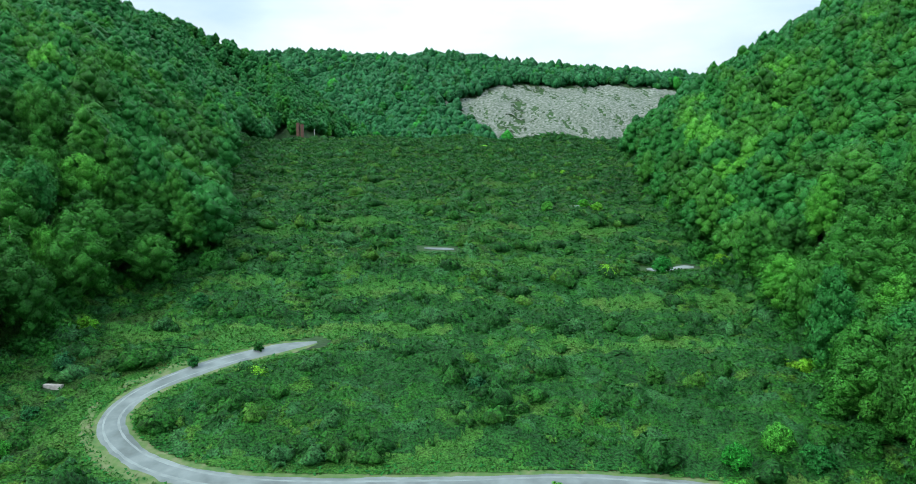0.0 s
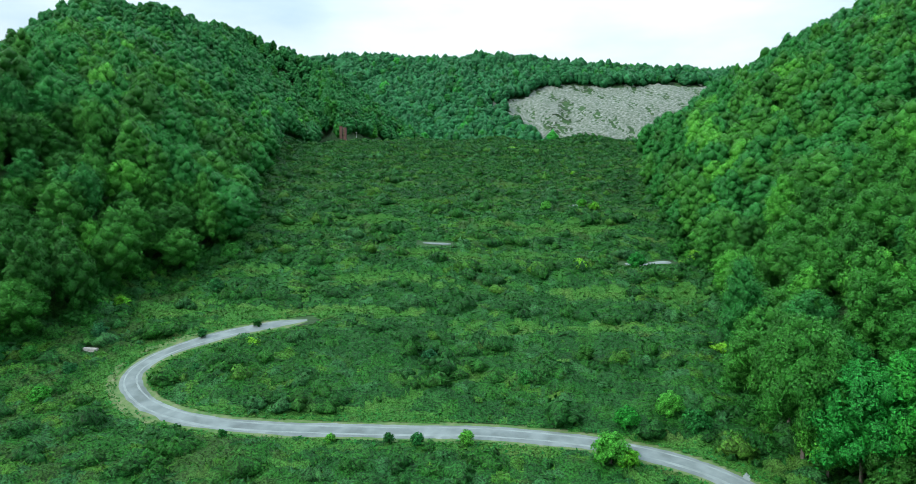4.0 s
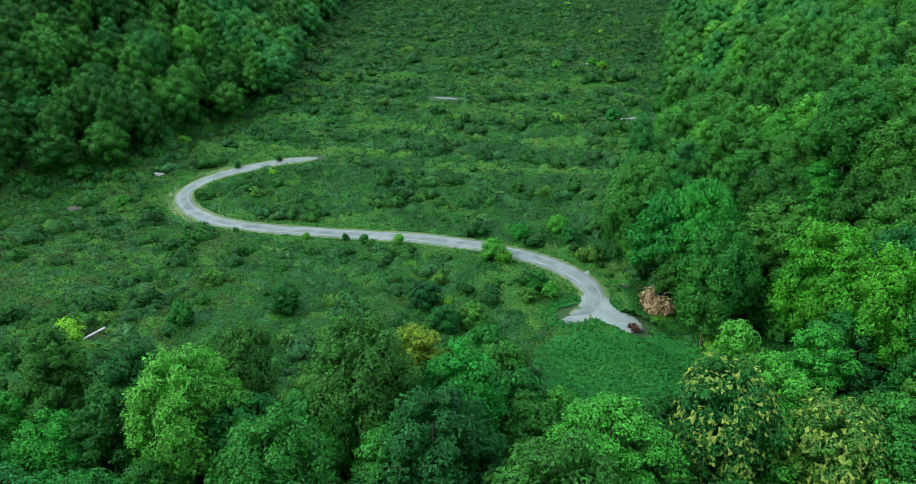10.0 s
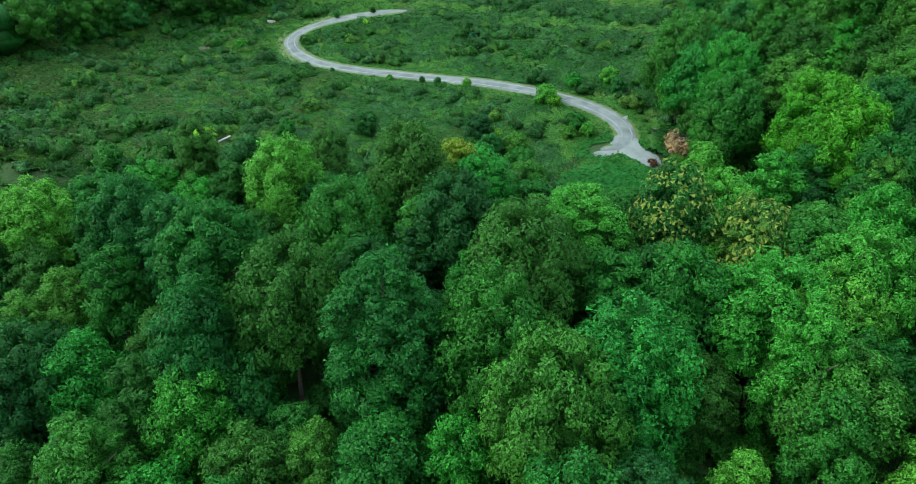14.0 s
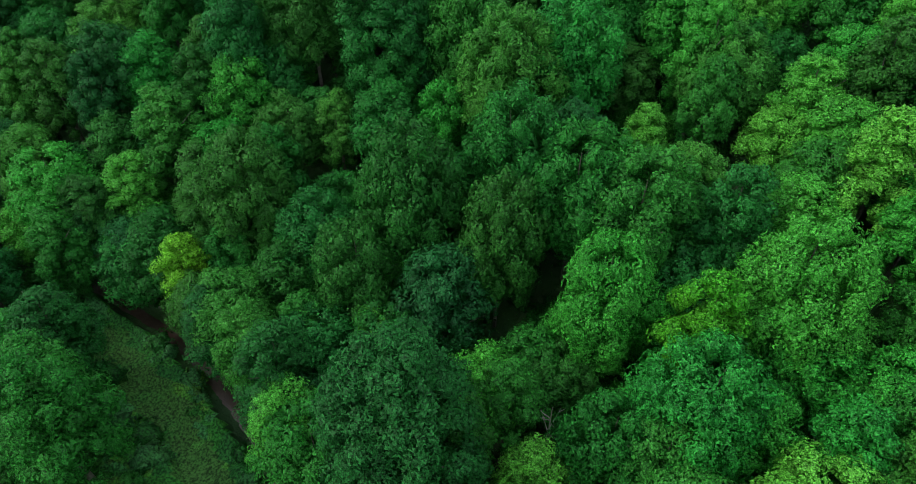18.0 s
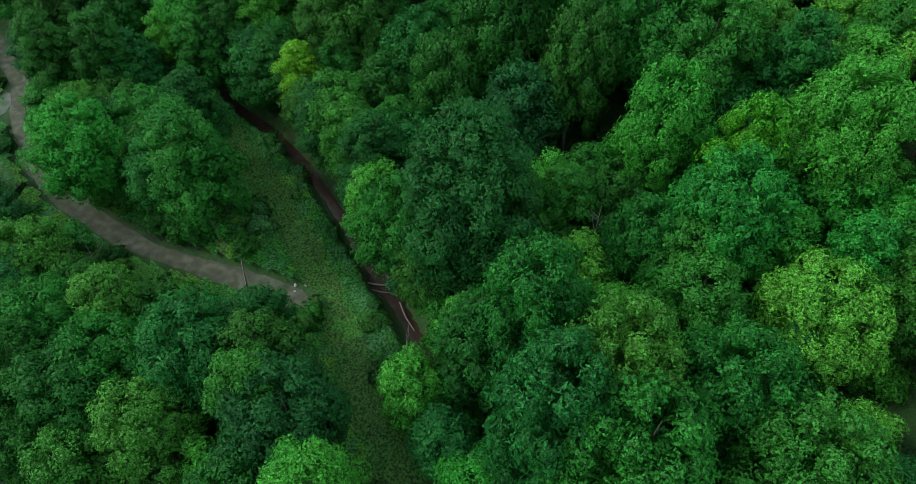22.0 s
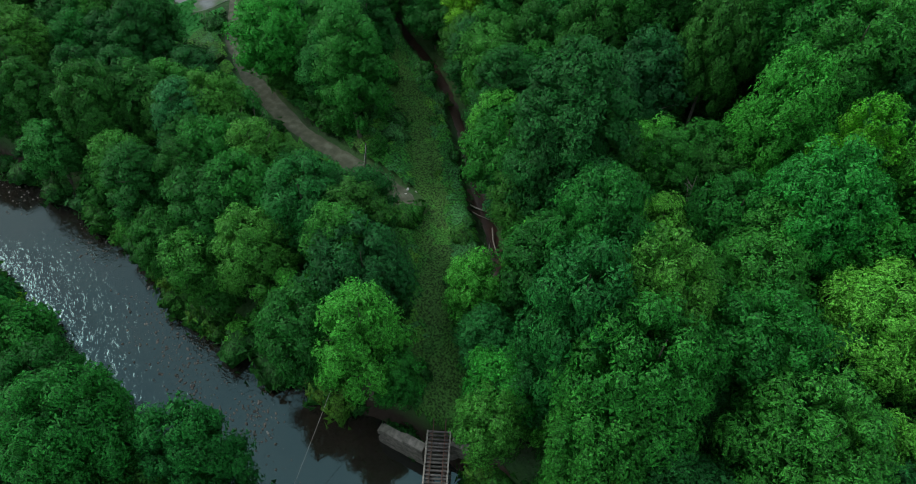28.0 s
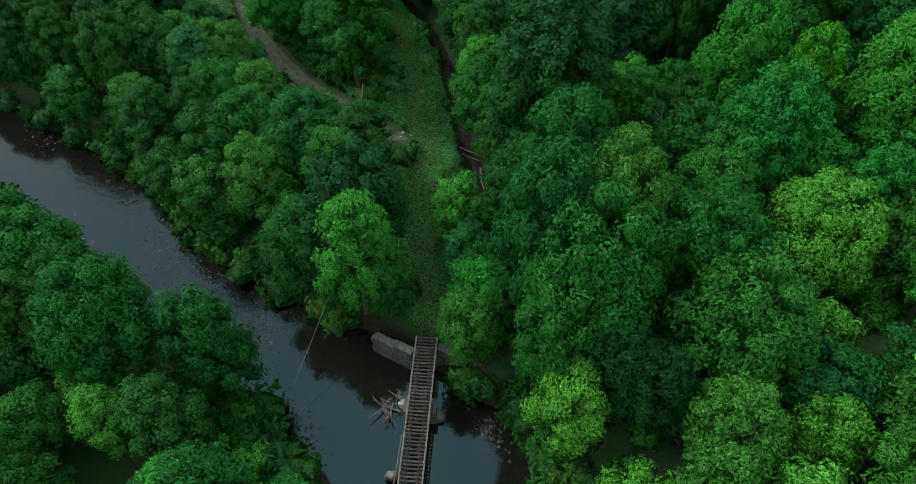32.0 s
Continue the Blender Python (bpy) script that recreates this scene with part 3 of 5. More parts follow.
KINDS = [("maple_tree", "round", 15, 9.4, 46, 4000, 0.31), ("maple_tree", "round", 13, 8.2, 40, 3500, 0.30), ("poplar_tree", "tower", 18.5, 8.4, 52, 4500, 0.30),
         ("poplar_tree", "tower", 16.5, 7.2, 44, 3700, 0.29), ("oak_tree", "spread", 15.5, 11.6, 62, 5600, 0.34), ("oak_tree", "spread", 13.5, 9.8, 52, 4600, 0.32),
         ("locust_tree", "round", 11, 6.6, 30, 2600, 0.28), ("oak_tree", "tower", 27, 15.5, 130, 12500, 0.35)]
TINTS = {"maple_tree": (0, 1, 2), "poplar_tree": (0, 1, 2), "oak_tree": (0, 1, 2), "locust_tree": (3, 1, 2)}
WORDS = {0: "dark green", 1: "mid-green", 2: "fresh green", 3: "bluish green", 4: "yellow-green", 5: "golden yellow", 6: "cream-flowered green"}
LABELS = {"maple_tree": "rounded maple tree with {} leaves on the slope", "poplar_tree": "tall narrow poplar tree with {} leaves", "oak_tree": "broad oak tree with {} spreading crown",
          "locust_tree": "young locust tree with {} feathery leaves"}


# trees that stand out, with the height of their tops: x, y, top, kind of KINDS, leaf
# leaf 2 on some eastern trees paints sunlit brightness into their colour
BY_ROAD = [(57, 72.5, 60.5, 4, 1), (61.5, 66.5, 56.5, 5, 2), (69, 53, 54, 4, 1), (67, 65, 58.5, 4, 2), (83.6, 90, 68, 4, 2), (85, 72, 62, 0, 2), (78, 62, 56.5, 4, 1), (80.4, 115, 69, 4, 1), (72.3, 130, 64, 0, 1),
           (81.2, 46.2, 57.5, 5, 4), (85.5, 37, 57.5, 0, 4), (67, 51.4, 50, 6, 1), (58, 80, 60, 5, 0)]
WOOD_EDGE = [(30.5, 25, 46.8, 6, 5), (8.7, 13.4, 46.5, 6, 2), (28, 14.2, 52, 4, 0), (24.8, 0.8, 47.5, 4, 1), (54.3, 8.8, 49.2, 7, 2), (40.7, -15.6, 49.3, 7, 1), (51.5, -12, 46.7, 4, 1), (68.3, 2.2, 47.6, 0, 1), (27, -14, 46.5, 4, 0),
             (77.2, 3.4, 46.5, 4, 2), (13.4, -11.5, 47, 4, 1), (18.6, -21.5, 43.5, 0, 1), (65, 16.4, 50.5, 4, 6), (75, 14.7, 48.4, 5, 6), (84.1, 6.3, 45.3, 4, 2), (1.8, -17, 42.4, 2, 1), (38.6, 6.3, 48.6, 4, 0), (50.6, -1, 50, 4, 0)]
MIDDLE = [(59.4, -18.6, 45.8, 4, 1), (65.7, -10.6, 45.7, 4, 2), (55.4, -36.6, 39.4, 4, 0), (64, -28, 41.5, 4, 1), (72.6, -29, 39.4, 4, 1), (80.2, -30, 38.8, 4, 1), (52, -45.5, 31.5, 5, 0), (62.8, -44.4, 31, 0, 0), (89.6, -42, 38, 3, 4),
          (91.4, -48.2, 33.8, 4, 2), (79.5, -39.4, 35, 4, 2), (66.5, -37.6, 37, 5, 0), (97.2, -35, 39.6, 4, 2), (33, -40, 34.5, 5, 0), (27.3, -49, 23.7, 3, 4), (103, -53.5, 29.5, 4, 2)]
BY_STREAM = [(66.2, -61.8, 38.4, 7, 0), (79, -69.6, 33.5, 5, 1), (92.3, -58.4, 28, 5, 1), (89.5, -72, 34.2, 4, 1), (75.4, -72.4, 25, 5, 0), (86, -78.6, 35.5, 5, 1), (94, -78.5, 35, 4, 1), (97.8, -68, 32.5, 4, 1), (106.6, -71.6, 32, 4, 1),
             (95.5, -84, 30, 5, 1), (70, -79.5, 18.6, 6, 2), (32, -73.6, 31.5, 2, 1), (26, -70, 27, 2, 1), (20, -64, 25, 2, 0)]
BY_RIVER = [(21.5, -96.5, 22, 2, 3), (49.2, -90.6, 23, 4, 1), (50.3, -98.8, 20, 5, 1), (62.8, -90.4, 23.2, 4, 0), (58, -90.6, 25, 2, 1), (31.4, -96, 20.2, 5, 1), (21.5, -106.9, 16.6, 5, 1), (70, -95, 26, 2, 2), (64, -122.6, 26.5, 4, 1),
            (70.6, -115, 22.4, 5, 1), (73.2, -92.8, 14.5, 6, 1), (63, -98.5, 19, 5, 0), (41, -96, 21, 4, 1), (38, -130.5, 19, 4, 1), (46, -127.5, 20, 4, 1), (55, -124.5, 21, 4, 0), (29, -134, 18, 4, 1)]
STANDOUT = BY_ROAD + WOOD_EDGE + MIDDLE + BY_STREAM + BY_RIVER
SHOWN = [(p[0], p[1]) for p in STANDOUT]


def off_points(x, y, pts):
    best = np.full(np.shape(x), 1e9)
    for ax, ay in pts:
        best = np.minimum(best, np.hypot(x - ax, y - ay))
    return best


def woodland(x, y):
    """Where trees grow: True or False for each place."""
    front = along(x, [(-120, 30), (-75, 20), (-50, -8), (-26, -6), (-13, 3), (-3, 10), (8, 16), (22, 22), (36, 24), (46, 12), (60, 18), (66, 28), (76, 40)])
    low = (y < front + 3 * waves(x, y, 30, 11))
    up = ((side_left(x, y) > 2) & (y > 20)) | ((side_right(x, y) > 1) & (y > 20))
    head = (y > 775) | ((x < -60) & (spur_height(x, y) > 122))
    keep = (off_line(x, y, LINE_RIVER) > river_half(x) + 0.4)
    keep &= (np.hypot(x - 91.5, y + 91.5) > 4.3) & (off_line(x, y, LITTER) > 3.5)
    keep &= (off_line(x, y, LINE_STREAM) > 1.9) & (off_line(x, y, LINE_RAIL) > 4.4) & (off_line(x, y, LINE_LOW) > 3.8)
    keep &= (off_line(x, y, LINE_LOW - np.array([0, 3.0])) > 3.6) | (x < -10)
    keep &= (off_line(x, y, LINE_RAIL) > 8) | (off_line(x, y, LINE_STREAM) > 7) | (x < 14) & (off_line(x, y, LINE_ROAD) > 6)
    keep &= ~(((x + 31) / 27) ** 2 + ((y + 84) / 14) ** 2 < 1)
    keep &= off_points(x, y, SHOWN) > 3.6
    return (low | up | head) & keep


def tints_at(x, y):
    """Shares of dark, middle and fresh green: extra fresh leaves paint sunlight onto the eastern slope."""
    # lighter leaves put the slope's sunlit look into the colour
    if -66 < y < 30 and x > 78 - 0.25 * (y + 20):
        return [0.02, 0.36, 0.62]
    if y < -50 and x < 64:
        return [0.55, 0.38, 0.07]
    if -30 < y < 40 and x < 12:
        return [0.22, 0.5, 0.28]
    if y >= 30:
        return [0.24, 0.64, 0.12] if x > 48 else [0.45, 0.49, 0.06]
    return [0.38, 0.45, 0.17]


def inside(x, y, margin):
    """Within the stretch of valley that lies open to view."""
    lo = along(y, [(-150, -10), (-125, -32), (-60, -32), (0, -45), (40, -85), (80, -105), (140, -130), (240, -165), (360, -265), (560, -320), (760, -370)])
    hi = along(y, [(-150, 84), (-125, 96), (-60, 120), (0, 124), (40, 110), (80, 108), (140, 130), (200, 160), (300, 230), (440, 270), (520, 340), (600, 300), (650, 230)])
    return (x > lo - margin) & (x < hi + margin) & (y > -150 - margin) & (y < 770)


def scatter(x0, x1, y0, y1, step, seed):
    r = np.random.RandomState(seed)
    gx, gy = np.meshgrid(np.arange(x0, x1, step), np.arange(y0, y1, step * 0.87))
    gx = gx + step * 0.5 * (np.arange(gx.shape[0]) % 2)[:, None]
    gx, gy = (gx + r.uniform(-0.36, 0.36, gx.shape) * step).ravel(), (gy + r.uniform(-0.36, 0.36, gy.shape) * step).ravel()
    return gx, gy


def plant():
    r = np.random.RandomState(4)
    near_x, near_y = scatter(-190, 260, -220, 150, 7.7, 21)
    bank = spread_line(STREAM, 5.2)
    bank = bank[bank[:, 0] < 62]
    near_x, near_y = np.concatenate([near_x, bank[:, 0] + r.uniform(0.5, 2.5, len(bank))]), np.concatenate([near_y, bank[:, 1] + r.uniform(1.9, 3.2, len(bank))])
    ok = woodland(near_x, near_y)
    out_x, out_y = near_x[ok & ~inside(near_x, near_y, 12)], near_y[ok & ~inside(near_x, near_y, 12)]
    ok &= inside(near_x, near_y, 12)
    near_x, near_y = near_x[ok], near_y[ok]
    heart = [(78, 60), (74, 0), (70, -40), (84, -85), (60, -110)]
    order = np.argsort(off_line(near_x, near_y, heart) + 200 * ~inside(near_x, near_y, 2) + 100 * (near_y > 75))
    near_x, near_y = near_x[order], near_y[order]
    single = int(min(560, (inside(near_x, near_y, 2) & (near_y < 75)).sum()))
    masters = {}
    for i in range(-len(STANDOUT), single):
        x, y = near_x[i], near_y[i]
        which = r.choice(7, p=[0.2, 0.18, 0.14, 0.14, 0.12, 0.14, 0.08])
        if i < 0:
            x, y, top, which, leaf = STANDOUT[i]
        kind, form, tall, wide, lobes, cards, size = KINDS[which]
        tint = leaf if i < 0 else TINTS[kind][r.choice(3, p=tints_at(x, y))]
        foot = float(height(x, y)) - 0.15
        tall_by = (top - foot) / tall if i < 0 else r.uniform(0.8, 1.2)
        m = Matrix.LocRotScale((x, y, foot), Euler((0, 0, r.uniform(0, 6.28))), [r.uniform(0.88, 1.15) * min(1.15, max(0.8, tall_by ** 0.4))] * 2 + [tall_by])
        key = (which, tint)
        if key not in masters:
            v, f, nrm = tree_mesh(form, tall, wide, lobes, cards, size, 100 + which)
            t = thing(kind, LABELS[kind].format(WORDS[tint]), "tree", group="trees of the near wood")
            crown = new("crown", leafy("crown", v, f, nrm, LEAVES[tint]))
            crown.parent = t
            if tint == 6:
                tips = v[:cards * 3].reshape(-1, 3, 3).mean(1)
                tips = tips[(tips[:, 2] > tall * 0.45) & (r.uniform(0, 1, cards) < 0.2)]
                out = tips - np.array([0, 0, tall * 0.45])
                out /= np.linalg.norm(out, axis=1)[:, None]
                bv, bf = leaf_cards(tips + out * 0.2, out + r.normal(size=out.shape) * 0.3, 0.36, r, 1.2)
                new("blossom", mesh_of("blossom", bv, bf, BLOSSOM)).parent = t
            part("trunk", trunk_bm(tall, wide, which), BARK, t)
            t.matrix_basis = m
            masters[key] = t
        else:
            t = copy_thing(masters[key], Matrix())
            t.matrix_basis = m
    # the rest of the woods, farther off; bluish: share of trees tinted as distance haze
    def joined(name, label, xs, ys, detail, seed, bluish=0.0):
        rr = np.random.RandomState(seed)
        forms = [tree_mesh(f, t, w, max(6, int(l * detail[0])), int(c * detail[1]), s * detail[2], 300 + i, detail[3]) for i, (_, f, t, w, l, c, s) in enumerate(KINDS[:7])]
        vs, fs, ns, mi, base = [], [], [], [], 0
        zs = height(xs, ys)
        for x, y, z in zip(xs, ys, zs):
            k = rr.choice(7, p=[0.2, 0.18, 0.14, 0.14, 0.12, 0.14, 0.08])
            # blue leaves paint the haze of distance into the far crowns
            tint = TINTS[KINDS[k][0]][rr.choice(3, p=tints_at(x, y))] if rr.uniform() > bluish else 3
            v, f, nrm = forms[k]
            a, s, q = rr.uniform(0, 6.28), rr.uniform(0.8, 1.2), rr.uniform(0.8, 1.2)
            ca, sa = s * math.cos(a), s * math.sin(a)
            vs.append(np.stack([v[:, 0] * ca - v[:, 1] * sa + x, v[:, 0] * sa + v[:, 1] * ca + y, v[:, 2] * q + z - 0.3], 1))
            ns.append(np.stack([nrm[:, 0] * math.cos(a) - nrm[:, 1] * math.sin(a), nrm[:, 0] * math.sin(a) + nrm[:, 1] * math.cos(a), nrm[:, 2]], 1))
            fs.append(f + base)
            mi.append(np.full(len(f), tint))
            base += len(v)
        ob = new(name, leafy(name, np.vstack(vs), np.vstack(fs), np.vstack(ns), LEAVES if name == "woods" else FAR_LEAVES, np.concatenate(mi)))
        tagged(ob, label, "woods", kind="stuff")

    joined("woods", "dense green broadleaf woods on the lower slope", near_x[single:], near_y[single:], (0.6, 0.3, 1.45, 0.85), 31, 0.1)
    fx, fy = scatter(-200, 200, 140, 300, 7.7, 22)
    ok = woodland(fx, fy) & (fy > 149) & inside(fx, fy, 12)
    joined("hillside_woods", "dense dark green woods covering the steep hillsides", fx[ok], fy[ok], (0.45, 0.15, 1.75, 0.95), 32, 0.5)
    fx, fy = scatter(-400, 360, 300, 800, 9.2, 24)
    ok = woodland(fx, fy) & inside(fx, fy, 12)
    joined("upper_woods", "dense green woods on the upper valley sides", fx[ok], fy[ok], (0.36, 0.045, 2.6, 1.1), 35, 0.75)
    joined("outer_woods", "green woods spreading over the lower hills", out_x[::4], out_y[::4], (0.2, 0.012, 5.0, 1.2), 34)
    fx, fy = scatter(-420, 440, 785, 1040, 7.8, 23)
    scar = in_scar(fx, fy) | in_scar(fx, fy + 9) | (in_scar(fx + 20, fy) & in_scar(fx - 20, fy))
    ok = (np.abs(fx - 20) < 0.9 * (fy - 560)) & ~scar
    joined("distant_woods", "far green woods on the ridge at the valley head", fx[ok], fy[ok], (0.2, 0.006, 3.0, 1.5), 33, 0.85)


def in_scar(x, y):
    """The bare quarry face, with ragged edges and a grown-over gully."""
    rag = 9 * waves(x, y, 60, 15) + 8 * waves(x, y, 22, 28) + 5 * waves(x, y, 9, 29)
    west = along(y, [(780, 70), (817, 44), (858, 8), (891, -16), (905, 14), (940, 48)])
    top = along(x, [(-20, 902), (20, 922), (54, 950), (92, 938), (137, 950), (256, 964), (330, 966)])
    gully = (np.abs(x - along(y, [(800, 52), (860, 84), (905, 74)]) + rag) < along(y, [(800, 3), (850, 10), (890, 8), (915, 0)])) & (waves(x, y, 13, 30) > -0.2)
    return (x > west + rag) & (y < top + rag) & (x < 330) & (y > 740) & ~gully


plant()


# ---- bare rock face at the valley head ----
def rock_face():
    fx, fy = np.meshgrid(np.arange(-40, 350, 3.0), np.arange(740, 970, 2.6))
    rill = waves(fx * 1.0 + 0.35 * fy, fy * 0.12, 13, 16) + 0.6 * waves(fx + 0.35 * fy, fy * 0.15, 6, 17)
    z = height(fx, fy) + 1.0 + 1.5 * rill + 0.7 * waves(fx, fy, 8, 18) + np.random.RandomState(19).uniform(-0.35, 0.35, fx.shape)
    n = fx.shape[1]
    i = (np.arange(fx.shape[0] - 1)[:, None] * n + np.arange(n - 1)[None, :]).ravel()
    f = np.stack([i, i + 1, i + n + 1, i + n], 1)
    mid = np.stack([fx, fy, z], 2).reshape(-1, 3)
    c = mid[f].mean(1)
    f = f[in_scar(c[:, 0], c[:, 1])]
    tagged(new("rock_face", mesh_of("rock_face", mid, f, ROCK)), "bare grey shale scar of an old quarry on the far hill", "rock face", kind="structure")


rock_face()


# ---- low growth on the terraces ----
def glade(x, y):
    """1 in the mown grass beside the road's end and in the yard, 0 elsewhere."""
    return np.maximum(1 - ease(np.hypot((x - 58) / 1.3, y - 42), 8, 14), 1 - ease(np.hypot((x + 36) / 1.8, y + 84), 10, 15))


BENCHES = ((116, 4), (137, 3.5), (160, 6), (186, 4), (213, 6), (240, 5), (268, 7), (300, 6), (338, 7), (390, 9))


def mounds(x, y, step, seed):
    """Rounded clumps, packed side by side: height from 0 to 1, and a number for each clump."""
    i0, j0 = np.floor(x / step), np.floor(y / step)
    best, tag = np.zeros(np.shape(x)), np.zeros(np.shape(x))
    for di in (-1, 0, 1):
        for dj in (-1, 0, 1):
            i, j = i0 + di, j0 + dj
            a, b, c = ((np.sin(i * p + j * q + seed) * 43758.5453) % 1.0 for p, q in ((12.9898, 78.233), (39.346, 11.135), (73.156, 52.235)))
            d = np.hypot(x - (i + 0.15 + 0.7 * a) * step, y - (j + 0.15 + 0.7 * b) * step) / (step * (0.5 + 0.45 * c))
            h = np.sqrt(np.clip(1 - d * d, 0, 1)) * (0.35 + 0.65 * c)
            tag = np.where(h > best, (a * 7.3 + b * 3.1 + c) % 1.0, tag)
            best = np.maximum(best, h)
    return best, tag


def cover(x, y):
    """How high the weeds and brambles stand, and which growth covers the ground."""
    near_rail = off_line(x, y, LINE_RAIL)
    tame = 0.1 + 0.9 * np.minimum(0.1 + 0.9 * ease(near_rail, 0.9, 2.8), ease(off_line(x, y, LINE_ROAD), 2.8, 7)) * (1 - 0.88 * glade(x, y))
    bench = sum(np.exp(-((y + 4 * waves(x, y, 70, 55) - b) / w) ** 2) for b, w in BENCHES)
    grassy = 0.8 * waves(x, y, 48, 25) + 0.5 * waves(x, y, 17, 26) + 0.9 * bench + 1.2 * (1 - ease(off_line(x, y, LINE_ROAD), 3, 8)) + 1.5 * glade(x, y) + 1.1 * (1 - ease(np.hypot((x - 41) / 1.4, y - 61), 5, 11)) + 1.0 * (1 - ease(off_line(x, y, [(-53, 101), (-55, 94), (-52, 86), (-45, 79)]), 2, 6)) + 0.3 * waves(x, y, 5, 27) > 0.75
    big, tag = mounds(x, y, 2.5, 1.3)
    small, tag_small = mounds(x, y, 1.2, 4.7)
    stout = 0.75 + 0.45 * waves(x, y, 31, 12)
    lump = tame * (0.08 + 1.45 * stout * big + 0.7 * small) * np.where(grassy, 0.3, 1.0)
    for line in UPPER:
        lump = lump * np.minimum(ease(off_line(x, y, line), 2.2, 4), ease(off_line(x, y + 3.5, line), 2.2, 4))
    pick = np.where(big > 0.25, tag, tag_small) + 0.33 * waves(x, y, 36, 23)
    pick = pick + (0.34 * (1 - ease(x, -35, 5)) * (1 - ease(y, 60, 85)) + 0.3 * (1 - ease(x, -66, -50)) * (1 - ease(y, 105, 130)) - 0.24 * ease(x, -40, -25) * ease(y, 60, 80) * (1 - ease(y, 130, 160))) * (y > 6)
    herb = np.where(pick < 0.36, 0, np.where(pick < 0.66, 1, np.where(pick < 0.8, 2, np.where(pick < 0.93, 3, 4))))
    herb = np.where((near_rail < 2.3 + 0.7 * waves(x, y, 6, 35)) & (y < 0), 4, herb)
    return lump * ease(off_points(x, y, CLEAR), 1.0, 3.0), np.where(grassy, 5, herb)


def open_land(x, y):
    keep = (side_left(x, y) < 12) & (side_right(x, y) < 12) & (off_line(x, y, LINE_ROAD) > 2.5) & (off_line(x, y, LINE_RIVER) > river_half(x) + 1.8) & (off_line(x, y, LINE_STREAM) > 2.4) & (off_line(x, y, LINE_LOW) > 2.3)
    for line in UPPER:
        keep &= off_line(x, y, line) > 2.2
    keep &= (np.hypot(x - 91, y + 91.5) > 4.5) & (off_line(x, y, LITTER) > 2.2) & (off_line(x, y, APRON) > 2.4)
    keep &= (off_line(x, y, YARD) > 4.5 + 3 * waves(x, y, 7, 34))
    return keep & (off_points(x, y, CLEAR) > 1.6)


def thicket(x0, x1, y0, y1, step):
    """A closed, lumpy cover of weeds, grass and meadow on the terraces."""
    gx, gy = np.meshgrid(np.arange(x0, x1, step), np.arange(y0, y1, step))
    lump, growth = cover(gx, gy)
    r = np.random.RandomState(61)
    z = height(gx, gy) + 0.06 + lump * 0.9 * r.uniform(0.82, 1.08, gx.shape)
    n = gx.shape[1]
    i = (np.arange(gx.shape[0] - 1)[:, None] * n + np.arange(n - 1)[None, :]).ravel()
    f = np.stack([i, i + 1, i + n + 1, i + n], 1)
    v = np.stack([gx, gy, z], 2).reshape(-1, 3)
    c = v[f].mean(1)
    ok = open_land(c[:, 0], c[:, 1]) & ((c[:, 1] > 8) | (glade(c[:, 0], c[:, 1]) > 0.2) | (off_line(c[:, 0], c[:, 1], LINE_RAIL) < 8) | (off_line(c[:, 0], c[:, 1], LINE_STREAM) < 9) | (off_line(c[:, 0], c[:, 1], LINE_LOW) < 9))
    f, c = f[ok], c[ok]
    kind = np.where(glade(c[:, 0], c[:, 1]) > 0.35, 6, growth.ravel()[f[:, 0]].astype(int))
    tagged(new("thicket", mesh_of("thicket", v, f, HERBS + [GRASS, MEADOW], kind, smooth=True)), "closed green thicket of weeds on the terraces", "thicket", kind="stuff")


